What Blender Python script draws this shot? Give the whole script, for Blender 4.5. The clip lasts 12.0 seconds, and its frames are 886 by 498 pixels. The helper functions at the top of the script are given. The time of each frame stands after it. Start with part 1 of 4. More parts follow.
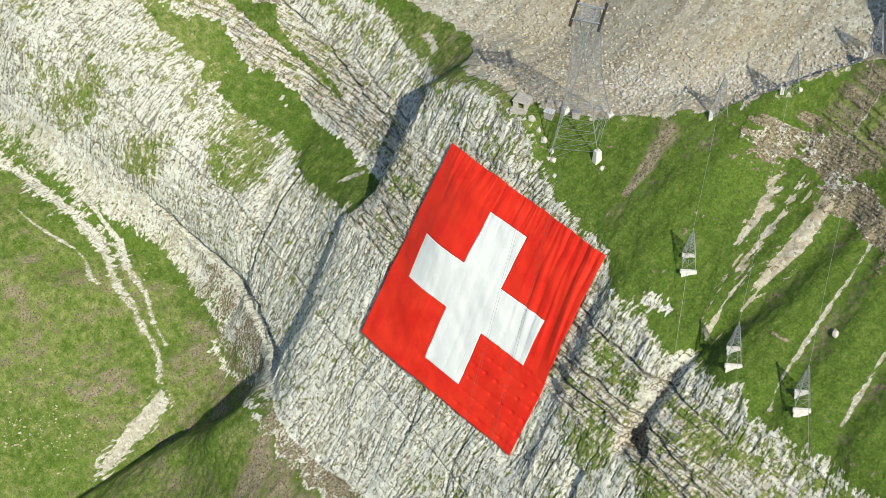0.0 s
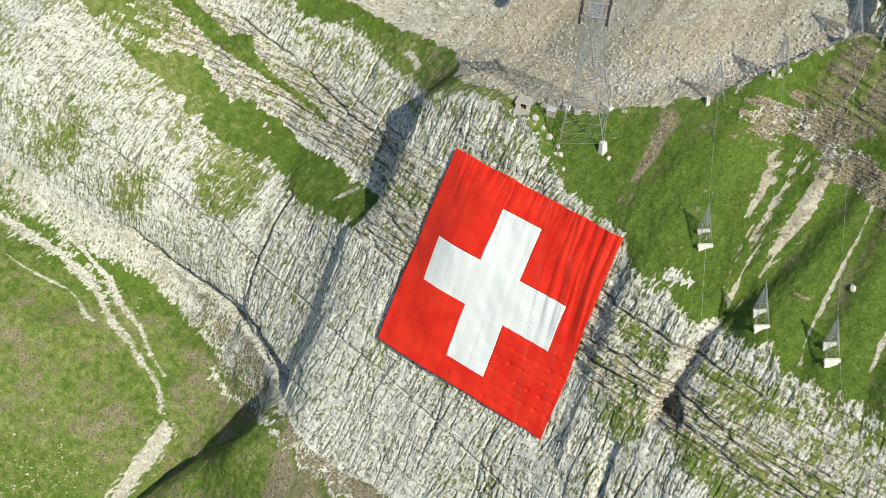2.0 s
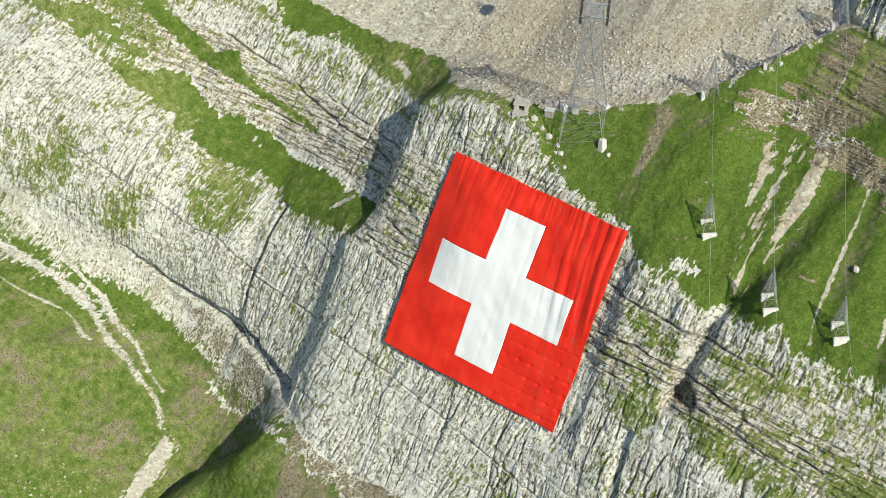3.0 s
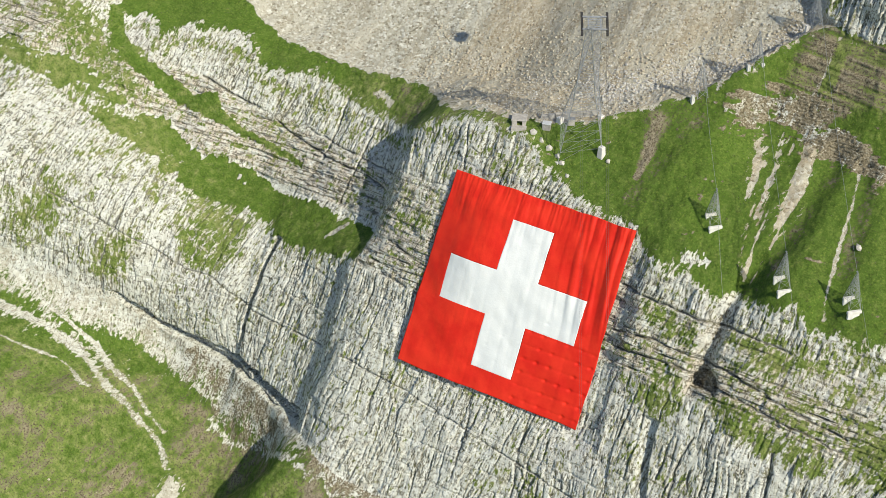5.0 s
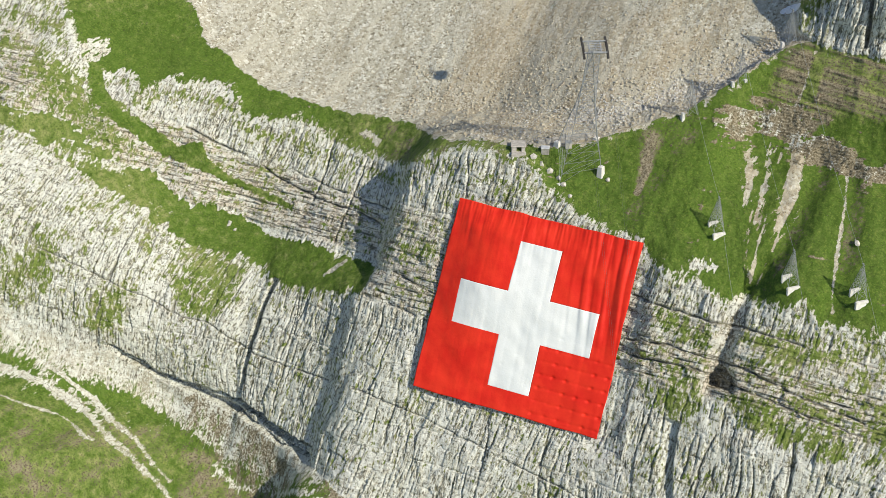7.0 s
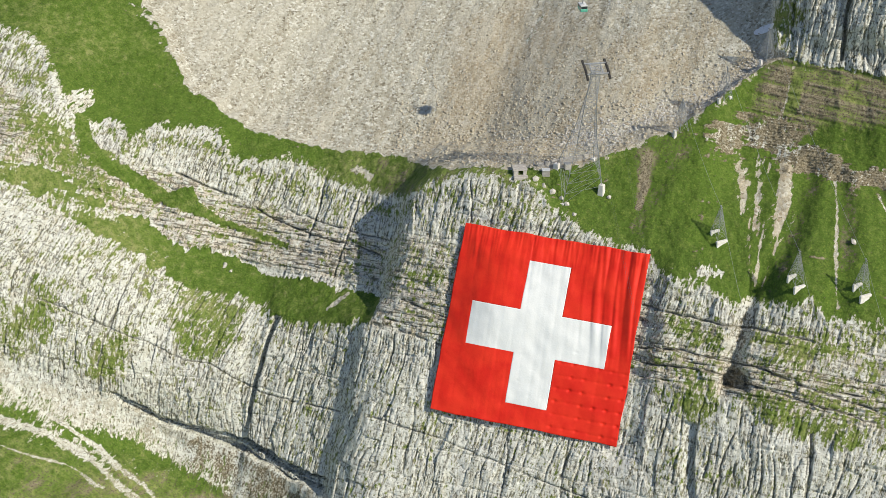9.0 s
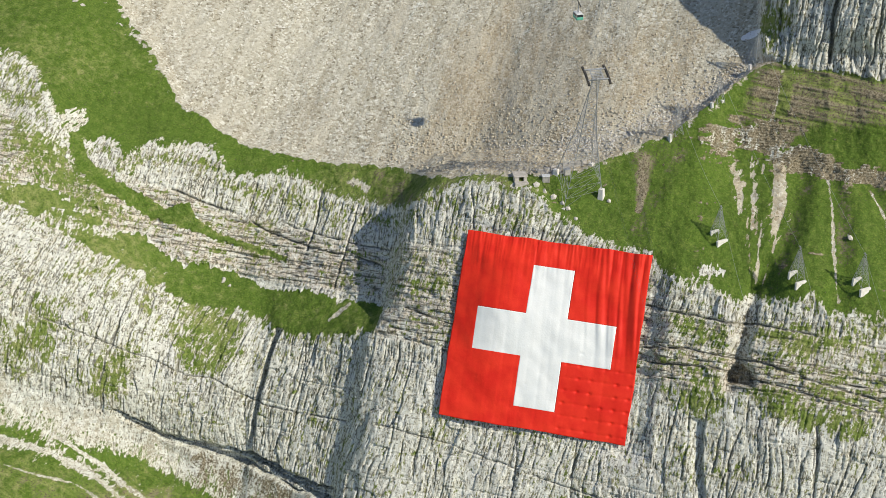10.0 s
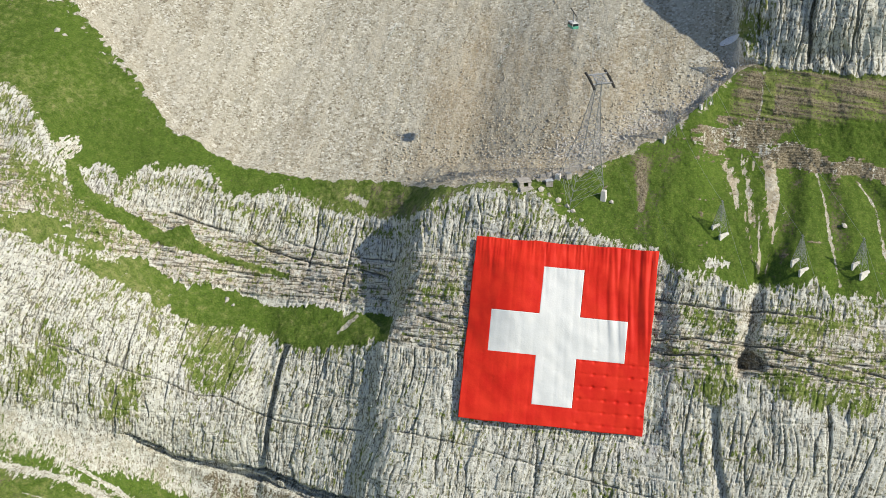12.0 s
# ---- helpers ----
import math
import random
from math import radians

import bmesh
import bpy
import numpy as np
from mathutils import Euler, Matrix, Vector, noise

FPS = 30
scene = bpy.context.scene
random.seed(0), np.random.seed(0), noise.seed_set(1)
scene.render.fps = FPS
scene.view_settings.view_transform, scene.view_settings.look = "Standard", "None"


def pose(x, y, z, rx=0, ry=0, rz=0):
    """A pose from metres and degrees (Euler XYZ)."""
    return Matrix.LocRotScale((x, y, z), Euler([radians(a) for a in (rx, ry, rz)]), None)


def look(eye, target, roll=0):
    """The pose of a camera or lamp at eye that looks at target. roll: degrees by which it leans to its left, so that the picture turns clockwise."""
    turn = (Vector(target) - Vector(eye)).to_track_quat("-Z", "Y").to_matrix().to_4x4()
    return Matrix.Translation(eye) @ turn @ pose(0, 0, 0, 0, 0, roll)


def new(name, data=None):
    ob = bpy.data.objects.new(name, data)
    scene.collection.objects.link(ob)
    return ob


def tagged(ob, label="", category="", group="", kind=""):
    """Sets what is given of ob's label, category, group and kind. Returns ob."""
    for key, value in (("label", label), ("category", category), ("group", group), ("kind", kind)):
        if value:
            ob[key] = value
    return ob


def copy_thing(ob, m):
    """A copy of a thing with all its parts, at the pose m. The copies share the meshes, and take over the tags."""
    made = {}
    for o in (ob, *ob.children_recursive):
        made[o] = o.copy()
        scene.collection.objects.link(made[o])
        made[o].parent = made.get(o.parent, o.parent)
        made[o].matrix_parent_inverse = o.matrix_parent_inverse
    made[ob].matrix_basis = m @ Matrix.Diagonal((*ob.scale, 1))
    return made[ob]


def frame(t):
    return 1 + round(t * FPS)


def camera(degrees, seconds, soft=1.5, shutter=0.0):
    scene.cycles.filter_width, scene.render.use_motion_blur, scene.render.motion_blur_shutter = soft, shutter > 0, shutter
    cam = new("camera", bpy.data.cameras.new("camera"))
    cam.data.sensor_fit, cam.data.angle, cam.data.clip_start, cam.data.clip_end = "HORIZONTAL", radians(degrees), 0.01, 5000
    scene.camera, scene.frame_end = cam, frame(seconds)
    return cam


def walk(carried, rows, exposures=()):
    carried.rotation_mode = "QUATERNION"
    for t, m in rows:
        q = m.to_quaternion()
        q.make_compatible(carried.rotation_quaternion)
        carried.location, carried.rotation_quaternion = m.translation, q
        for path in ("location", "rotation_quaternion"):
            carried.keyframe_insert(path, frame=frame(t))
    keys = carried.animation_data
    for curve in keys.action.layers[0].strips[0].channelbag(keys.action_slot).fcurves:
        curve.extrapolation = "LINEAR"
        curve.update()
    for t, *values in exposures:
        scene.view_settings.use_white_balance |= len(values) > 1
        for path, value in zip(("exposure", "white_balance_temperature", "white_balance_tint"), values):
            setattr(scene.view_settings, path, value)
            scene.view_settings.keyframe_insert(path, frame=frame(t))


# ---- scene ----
# seconds, eye, pitch from straight down, yaw
PATH = (
    (0, (339.92, -242.39, 486.96), 50.227, 50.519),
    (0.5, (337.10, -258.50, 486.20), 50.839, 48.785),
    (1, (333.36, -274.59, 485.61), 51.433, 47.044),
    (1.5, (328.74, -290.64, 485.12), 51.985, 45.255),
    (2, (323.29, -306.59, 484.66), 52.498, 43.449),
    (2.5, (317.05, -322.42, 484.20), 53.000, 41.616),
    (4.5, (285.05, -383.66, 481.31), 55.337, 34.380),
    (5, (275.48, -398.30, 480.18), 55.977, 32.626),
    (5.5, (265.36, -412.61, 478.85), 56.643, 30.901),
    (6, (254.71, -426.56, 477.32), 57.371, 29.189),
    (6.5, (243.56, -440.14, 475.57), 58.105, 27.488),
    (7, (231.94, -453.32, 473.62), 58.862, 25.788),
    (9, (181.23, -501.67, 464.19), 61.678, 19.342),
    (9.5, (167.60, -512.59, 461.57), 62.283, 17.741),
    (10, (153.62, -523.03, 458.94), 62.857, 16.212),
    (10.5, (139.31, -532.96, 456.34), 63.391, 14.707),
    (11, (124.68, -542.39, 453.83), 63.893, 13.185),
    (11.5, (109.73, -551.31, 451.50), 64.321, 11.695),
    (12, (94.47, -559.72, 449.40), 64.717, 10.260),
)
cam = camera(32.581, 12.0, soft=0.5)
walk(cam, [(t, pose(*eye, rx, 0, rz)) for t, eye, rx, rz in PATH], ((0.0, 0.0, 6500, 10), (5.0, -0.04, 6500, 12), (9.0, -0.10, 6500, 14), (12.0, -0.14, 6500, 15)))

# ---- world and sun ----
world = bpy.data.worlds.new("world")
scene.world = world
world.use_nodes = True
wt = world.node_tree
sky = wt.nodes.new("ShaderNodeTexSky")
sky.sky_type = "NISHITA"
sky.sun_disc = False
SUN_DIR = Vector((0.74, -0.254, 0.635)).normalized()
sky.sun_elevation = math.asin(SUN_DIR.z)
sky.sun_rotation = math.atan2(SUN_DIR.x, SUN_DIR.y)
sky.altitude = 2000
wt.links.new(sky.outputs[0], wt.nodes["Background"].inputs[0])
wt.nodes["Background"].inputs[1].default_value = 0.12
sun_data = bpy.data.lights.new("sun", "SUN")
sun_data.energy = 4.5
sun_data.angle = radians(0.53)
sun_data.color = (1.0, 0.94, 0.78)
sun = new("sun", sun_data)
sun.matrix_world = look(SUN_DIR * 500, (0, 0, 0))
scene.view_settings.exposure = 0.0

# ---- the wall's own axes: u along the cliff, v up its slope, w out of it ----
UP = Vector((-0.013, 0.863, 0.505)).normalized()
AX = (Vector((1, 0, 0)) - UP * UP.x).normalized()
AY = UP.cross(AX)
BASIS = np.array([AX, AY, UP])
ORIGIN = np.array([0.0, 0.0, 100.0])


def to_world(u, v, w):
    return np.stack([u, v, w], -1) @ BASIS.T + ORIGIN


def place(u, v, w):
    return Vector(to_world(np.float64(u), np.float64(v), np.float64(w)))


# ---- smooth noise on arrays ----
def hashed(ix, iy, seed):
    h = (ix * 374761393 + iy * 668265263 + seed * 974634533) & 0xFFFFFFFF
    h = ((h ^ (h >> 13)) * 1274126177) & 0xFFFFFFFF
    return ((h ^ (h >> 16)) & 0xFFFFFF) / float(0xFFFFFF)


def soft_noise(x, y, seed=0):
    """Value noise from 0 to 1 with cells one unit wide."""
    xf, yf = np.floor(x), np.floor(y)
    ix, iy = xf.astype(np.int64), yf.astype(np.int64)
    fx, fy = x - xf, y - yf
    fx, fy = fx * fx * (3 - 2 * fx), fy * fy * (3 - 2 * fy)
    a, b = hashed(ix, iy, seed), hashed(ix + 1, iy, seed)
    c, d = hashed(ix, iy + 1, seed), hashed(ix + 1, iy + 1, seed)
    return (a * (1 - fx) + b * fx) * (1 - fy) + (c * (1 - fx) + d * fx) * fy


def fractal(x, y, seed=0, octaves=4, gain=0.5):
    total, size, norm = 0.0, 1.0, 0.0
    for n in range(octaves):
        k = 2.03 ** n
        c, s = math.cos(n * 0.9), math.sin(n * 0.9)
        total = total + size * (soft_noise((c * x - s * y) * k, (s * x + c * y) * k, seed + 17 * n) - 0.5)
        norm += size
        size *= gain
    return total / norm * 2


def stretched(x, y, seed=0, octaves=3, gain=0.5):
    """Fractal noise that keeps its direction in all octaves."""
    total, size, norm = 0.0, 1.0, 0.0
    for n in range(octaves):
        k = 2.03 ** n
        total = total + size * (soft_noise(x * k + n * 5.3, y * k + n * 2.7, seed + 31 * n) - 0.5)
        norm += size
        size *= gain
    return total / norm * 2


def step(a, b, x):
    t = np.clip((x - a) / (b - a), 0, 1)
    return t * t * (3 - 2 * t)


def jointed(x, y, seed):
    """Jointed rock in uneven columns one unit wide, cut into blocks one unit long: height of the block, a lean of its face, nearness of its side and end."""
    x = x + 0.7 * (soft_noise(x * 0.8, y * 0.4, seed) - 0.5) + 0.25 * (soft_noise(x * 2.1, y * 1.7, seed + 1) - 0.5)
    col = np.floor(x)
    ci = col.astype(np.int64)
    y = y * (0.7 + 0.6 * hashed(ci, ci * 0, seed + 2)) + 9 * hashed(ci, ci * 0, seed + 3) + 0.5 * (soft_noise(x * 1.3, y * 1.1, seed + 4) - 0.5)
    row = np.floor(y)
    ri = row.astype(np.int64)
    fx, fy = x - col, y - row
    lean = (hashed(ci, ri, seed + 6) - 0.5) * (fx - 0.5) + 0.7 * (hashed(ci, ri, seed + 7) - 0.5) * (fy - 0.5)
    return hashed(ci, ri, seed + 5) - 0.5, lean, np.minimum(fx, 1 - fx), np.minimum(fy, 1 - fy)


def near(u, v, line):
    """Distance to a polyline and how far along it (0 to 1)."""
    best, along = np.full(np.shape(u), 1e9), np.zeros(np.shape(u))
    n = len(line) - 1
    for k in range(n):
        (ax, ay), (bx, by) = line[k][:2], line[k + 1][:2]
        dx, dy = bx - ax, by - ay
        t = np.clip(((u - ax) * dx + (v - ay) * dy) / (dx * dx + dy * dy), 0, 1)
        d = np.hypot(u - ax - t * dx, v - ay - t * dy)
        closer = d < best
        best = np.where(closer, d, best)
        along = np.where(closer, (k + t) / n, along)
    return best, along


# ---- the mountain: feature lines along the cliff as (u, v, w) ----
LINES = dict(
    base=((-330, -190, 190), (-215, -190, 165), (-146, -190, 122), (-122, -190, 98), (-100, -190, 72), (-92, -190, 60), (-60, -190, 78), (-20, -190, 92), (60, -190, 105), (300, -190, 108)),
    dale=((-330, -105, 130), (-215, -105, 92), (-146, -105, 45), (-122, -104, 22), (-104, -104, 3), (-86, -104, -6), (-80, -107, -6.5), (-73, -104, -2), (-67, -104, 4), (-58, -104, 7.5), (-46, -104, 10), (-31, -104, 14), (0, -104, 25), (60, -104, 34), (300, -104, 40)),
    talus=((-330, -45, 80), (-215, -36, 34), (-195, -40, 25), (-172, -42, 13), (-154, -50, 0), (-141, -48, -12), (-129, -53, -17), (-103, -59, -24), (-84, -72, -26), (-66, -70, -26), (-58, -68, -18), (-53, -64, -11), (-48, -60, -4.5), (-43, -57, 0), (-34, -56, 3), (-26, -57, 4.5), (5, -63, 3), (40, -62, 0), (60, -66, 1), (300, -75, 10)),
    foot=((-330, -10, 60), (-215, -14, 33), (-190, -18, 18), (-170, -23, 6), (-150, -27, -7), (-133, -34, -21), (-110, -37, -27), (-94, -40, -29), (-90, -40, -25), (-66, -46, -21), (-48, -47, -14.5), (-42, -48, -9.8), (-39.5, -48, -7.2), (-32, -49, -2.5), (-28, -50, 0), (-20, -54, 2.2), (5, -58, -2), (60, -45, -4), (110, -40, 2), (300, -40, 10)),
    ledge_front=((-330, 72, 40), (-212, 64, 20), (-189, 57, 10), (-176, 50, 6), (-162, 45, -1), (-150, 40, -6), (-140, 35, -11), (-128, 30, -18), (-117, 31, -25), (-99, 29, -28), (-93, 27, -26.5), (-89, 26, -23.5), (-72, 25, -20.5), (-56, 27, -16), (-46, 29, -12), (-41, 30, -8.7), (-38.5, 30, -6.6), (-31, 31, -4), (-27, 31, -3.2), (-12, 29, -1), (0, 24, 0), (84, 19, 0), (112, 18, 4), (141, 17, 8), (171, 17, 7), (300, 10, 10)),
    ledge_back=((-330, 82, 30), (-213, 72, 18), (-202, 73, 9), (-191, 71, 2), (-180, 65, -1), (-170, 58, -6), (-163, 57, -13), (-155, 56, -19), (-143, 48, -20), (-136, 47, -23), (-122, 49, -32), (-112, 46, -35), (-101, 41, -34), (-92, 42, -33), (-75, 44, -29), (-61, 42, -27), (-46, 41, -23), (-39, 42, -20), (-33, 43, -9.5), (-24, 44, -4.6), (-15, 45, -2.8), (0, 46, 0), (81, 50, 4), (115, 48, 4), (138, 49, 7), (177, 46, 5), (300, 40, 8)),
    rim=((-330, 150, 0), (-235, 133, -9), (-225, 130, -11), (-216, 120, -7), (-207, 110, -5), (-197, 97, -7), (-190, 96, -13), (-182, 100, -19), (-173, 93, -18), (-166, 100, -23), (-151, 103, -29), (-135, 104, -34), (-128, 93, -33), (-116, 92, -35), (-101, 98, -39), (-84, 92, -41), (-58, 88, -37), (-45, 86, -30), (-36, 87, -22), (-29, 90, -9.5), (-22, 94, -6.3), (-10, 99, -4.5), (0, 102, -3), (25, 101, -1), (38, 90, -2), (59, 83, -2), (79, 80, 1), (86, 72, 4), (101, 71, 4), (116, 65, 4), (123, 67, 3), (143, 69, 4), (147, 74, 2), (153, 65, 5), (170, 68, 1)),
    crest=((-330, 230, -70), (-243, 190, -57), (-227, 188, -62), (-204, 165, -58), (-186, 151, -52), (-159, 121, -40), (-146, 117, -40), (-120, 106, -41), (-85, 104, -44), (-50, 107, -44), (-35, 104, -35), (-26, 101, -18), (-17, 102, -10), (-4, 104, -7), (14, 106, -5), (30, 108, -9), (47, 116, -15), (78, 136, -25), (93, 152, -31), (107, 170, -42), (125, 178, -43), (160, 180, -36), (300, 185, -30)),
    scree_foot=((-330, 240, -78), (-243, 198, -66), (-227, 194, -70), (-204, 171, -65), (-186, 157, -60), (-159, 126, -47), (-120, 112, -49), (-85, 109, -49), (-50, 114, -50), (-12, 120, -49), (4, 122, -41), (30, 124, -31), (47, 127, -29), (66, 141, -39), (80, 146, -40), (95, 160, -46), (107, 176, -52), (120, 182, -44), (147, 190, -34), (300, 195, -25)),
    scree=((-330, 262, -105), (-243, 262, -112), (-183, 262, -131), (-148, 262, -138), (-110, 262, -146), (-74, 262, -144), (-13, 262, -136), (58, 262, -112), (92, 262, -99), (112, 262, -76), (130, 262, -54), (160, 262, -42), (300, 262, -35)),
)
NAMES = list(LINES)
SOFTEN = dict(base=12, dale=3, talus=2.2, foot=1.2, ledge_front=1.2, ledge_back=1.6, rim=1.3, crest=3, scree_foot=4, scree=9)
TABLE_U = np.arange(-340, 310, 0.5)


def softened(name):
    """A feature line as smooth tables of v and w along u."""
    p = np.array(LINES[name], float)
    k = np.arange(-60, 61) * 0.5
    kern = np.exp(-0.5 * (k / SOFTEN[name]) ** 2)
    kern /= kern.sum()
    return [np.convolve(np.pad(np.interp(TABLE_U, p[:, 0], p[:, n]), 60, mode="edge"), kern, "valid") for n in (1, 2)]


TABLES = {n: softened(n) for n in NAMES}


def line_at(name, u):
    return tuple(np.interp(u, TABLE_U, t) for t in TABLES[name])


def bands(u, v):
    """Where a point stands between the feature lines: the band's number plus the share of it, and the base relief."""
    vs, ws = zip(*(line_at(n, u) for n in NAMES))
    pos, w = np.zeros(np.shape(u)), np.array(ws[0]) - 0.9 * np.minimum(v - vs[0], 0)
    for k in range(len(NAMES) - 1):
        t = (v - vs[k]) / np.maximum(vs[k + 1] - vs[k], 0.5)
        inside = (t > 0) & (t <= 1)
        pos = np.where(inside, k + t, np.where(t > 1, k + 1.0, pos))
        c = np.clip(t, 0, 1)
        rise = ws[k] + c * (ws[k + 1] - ws[k])
        if NAMES[k] == "dale":
            rise = rise + np.interp(u, (-230, -166, -141, -125, -108), (14, 20, 20, 5, 0)) * np.where(c < 0.65, step(0, 0.65, c), (1 - c) / 0.35)
        if NAMES[k] == "talus":
            rise = rise - 14 * step(-108, -125, u) * c * (1 - c)
        if NAMES[k] == "foot":
            rise = rise + 4 * c * (1 - c) * np.interp(u, (-215, -180, -104, -90, -55), (12, 10, 9, 4, 0))
        if NAMES[k] == "rim":
            rise = rise - 9 * step(90, 106, u) * np.exp(-((v - 129) / 22) ** 2)
        w = np.where(t > 0, rise, w)
    w = w - 0.62 * np.maximum(v - vs[-1], 0)
    return pos, w


def about(u, v, line, reach, make):
    """An array that holds make(distance, along) near a polyline and 0 elsewhere."""
    out = np.zeros(np.shape(u))
    x, y = [p[0] for p in line], [p[1] for p in line]
    box = (u > min(x) - reach) & (u < max(x) + reach) & (v > min(y) - reach) & (v < max(y) + reach)
    d, s = near(u[box], v[box], line)
    out[box] = make(d, s)
    return out


def patch(u, v, outline, reach=6.0):
    """Signed distance into a closed outline (above 0 inside, never under -reach)."""
    out = np.full(np.shape(u), -reach)
    x, y = [p[0] for p in outline], [p[1] for p in outline]
    box = (u > min(x) - reach) & (u < max(x) + reach) & (v > min(y) - reach) & (v < max(y) + reach)
    pu, pv = u[box], v[box]
    ring = (*outline, outline[0])
    d, _ = near(pu, pv, ring)
    odd = np.zeros(pu.shape, bool)
    for (ax, ay), (bx, by) in zip(ring, ring[1:]):
        if ay != by:
            odd ^= ((ay > pv) != (by > pv)) & (pu < (bx - ax) * (pv - ay) / (by - ay) + ax)
    out[box] = np.where(odd, d, -np.minimum(d, reach))
    return out


RAVINE = ((-42, -34), (-44, -52), (-48, -66), (-62, -82), (-74, -95), (-83, -110), (-87, -123), (-90, -137), (-100, -170))
CRACK = ((-86, 25), (-88, 14), (-90, -2), (-91, -21), (-92, -37))
RIGHT_GULLY = ((128, 90), (124, 76), (122, 62), (121, 48), (119, 33))
LEFT_GULLY = ((-36, 80), (-40, 60), (-40, 40), (-43, 12), (-46, -20), (-48, -44))
CORNER = ((111, 16), (112, 7), (113, -3), (118, -22), (124, -44))
EROSION = (
    (((102, 131), (106, 131), (111, 119), (115, 105), (112, 104), (106, 117), (103, 124)), 1.2),
    (((114, 131), (121, 131), (123, 117), (124, 101), (125, 86), (126, 76), (122, 77), (119, 88), (115, 101), (116, 116)), 1.0),
    (((122, 129), (128, 128), (131, 112), (130, 99), (127, 90), (124, 98)), 0.6),
)
DARK_CHUTES = ((((135, 126), (134, 110), (132, 94), (129, 84), (127, 73)), 3.0), (((147, 126), (152, 108), (154, 97), (157, 80)), 2.2), (((164, 122), (174, 107), (177, 90), (180, 72)), 2.2), (((82, 131), (77, 112), (71, 96)), 1.0))
SEAMS = (
    (((-150, 81), (-137, 77), (-118, 74), (-105, 68), (-79, 63), (-56, 62), (-44, 60)), 1.7, 0.55),
    (((-97, 73), (-81, 70), (-57, 68), (-40, 67)), 1.2, 0.4),
    (((-183, 14), (-163, 9), (-152, 5), (-138, 2), (-124, -3), (-112, -3), (-98, -8), (-85, -11), (-68, -12), (-42, -11)), 1.1, 0.35),
    (((-28, -9), (-1, -11), (23, -15), (38, -18), (56, -21), (90, -26)), 1.0, 0.35),
    (((80, 59), (97, 58), (114, 57), (125, 58), (150, 57)), 1.5, 0.5),
    (((82, 42), (99, 44), (115, 43), (132, 43), (150, 39), (178, 35)), 1.5, 0.5),
    (((84, 36), (112, 38), (132, 35), (151, 33), (179, 30)), 1.2, 0.4),
    (((-24, 43), (-7, 40), (0, 39)), 1.2, 0.5),
    (((-34, 30), (-14, 29), (-2, 27)), 1.2, 0.5),
)
SPLITS = (
    (((139, 176), (138, 195), (142, 222)), 3.0, 0.9),
    (((157, 176), (158, 200), (156, 225)), 1.6, 0.5),
    (((155, 21), (157, 7), (158, -9), (160, -30)), 1.2, 0.5),
    (((-2, 99), (1, 88), (2, 81)), 1.2, 0.4),
    (((96, 20), (97, 2), (99, -20)), 0.6, 0.3),
    (((126, 16), (123, 2), (125, -20)), 0.9, 0.4),
    (((-66, 24), (-70, -2), (-72, -34)), 1.0, 0.3),
    (((-150, 36), (-153, 10), (-157, -12)), 1.0, 0.4),
    (((60, -2), (60, -22), (63, -50)), 0.8, 0.4),
    (((34, -2), (36, -18), (35, -40)), 0.7, 0.35),
    (((-82, 90), (-81, 76), (-83, 62)), 1.6, 0.5),
    (((-62, 86), (-63, 68), (-65, 46)), 1.2, 0.4),
)
RAMP = ((-199, 105), (-189, 91), (-181, 83), (-170, 79), (-161, 76), (-151, 71), (-141, 76), (-137, 69), (-125, 63), (-106, 60), (-92, 57), (-92, 55), (-106, 57), (-123, 60), (-137, 63), (-150, 65), (-159, 67), (-168, 72), (-177, 75), (-188, 82), (-196, 92))
TURF_PATCHES = (
    ((-129, 30), (-128, 9), (-122, -1), (-113, 1), (-103, 12), (-105, 25), (-121, 29)),
    ((-153, 5), (-145, 5), (-148, -17), (-159, -16), (-158, -8)),
    ((93, 56), (105, 55), (117, 53), (117, 48), (103, 48), (93, 52)),
    ((108, 34), (115, 37), (118, 24), (111, 20), (98, 22)),
    ((128, 32), (144, 33), (149, 27), (172, 28), (175, 21), (169, 19), (150, 20), (135, 23)),
    ((135, 56), (147, 58), (152, 51), (145, 46), (134, 47)),
    ((-22, 56), (-8, 57), (-8, 53), (-22, 53)),
    ((-204, 97), (-190, 86), (-178, 74), (-168, 63), (-180, 66), (-198, 75), (-212, 83)),
    ((-184, 22), (-176, 20), (-178, -4), (-188, 2)),
    ((-172, -40), (-160, -42), (-139, -45), (-121, -52), (-98, -58), (-95, -67), (-103, -78), (-111, -73), (-128, -60), (-150, -50)),
    ((-205, -38), (-180, -37), (-168, -42), (-150, -52), (-145, -55), (-170, -43), (-190, -40)),
)


def leaning(u, v):
    """Across the joints of the wall, which swing a little from place to place."""
    return u - 0.085 * v + 7.0 * fractal(u / 50, v / 50, 99, 2)


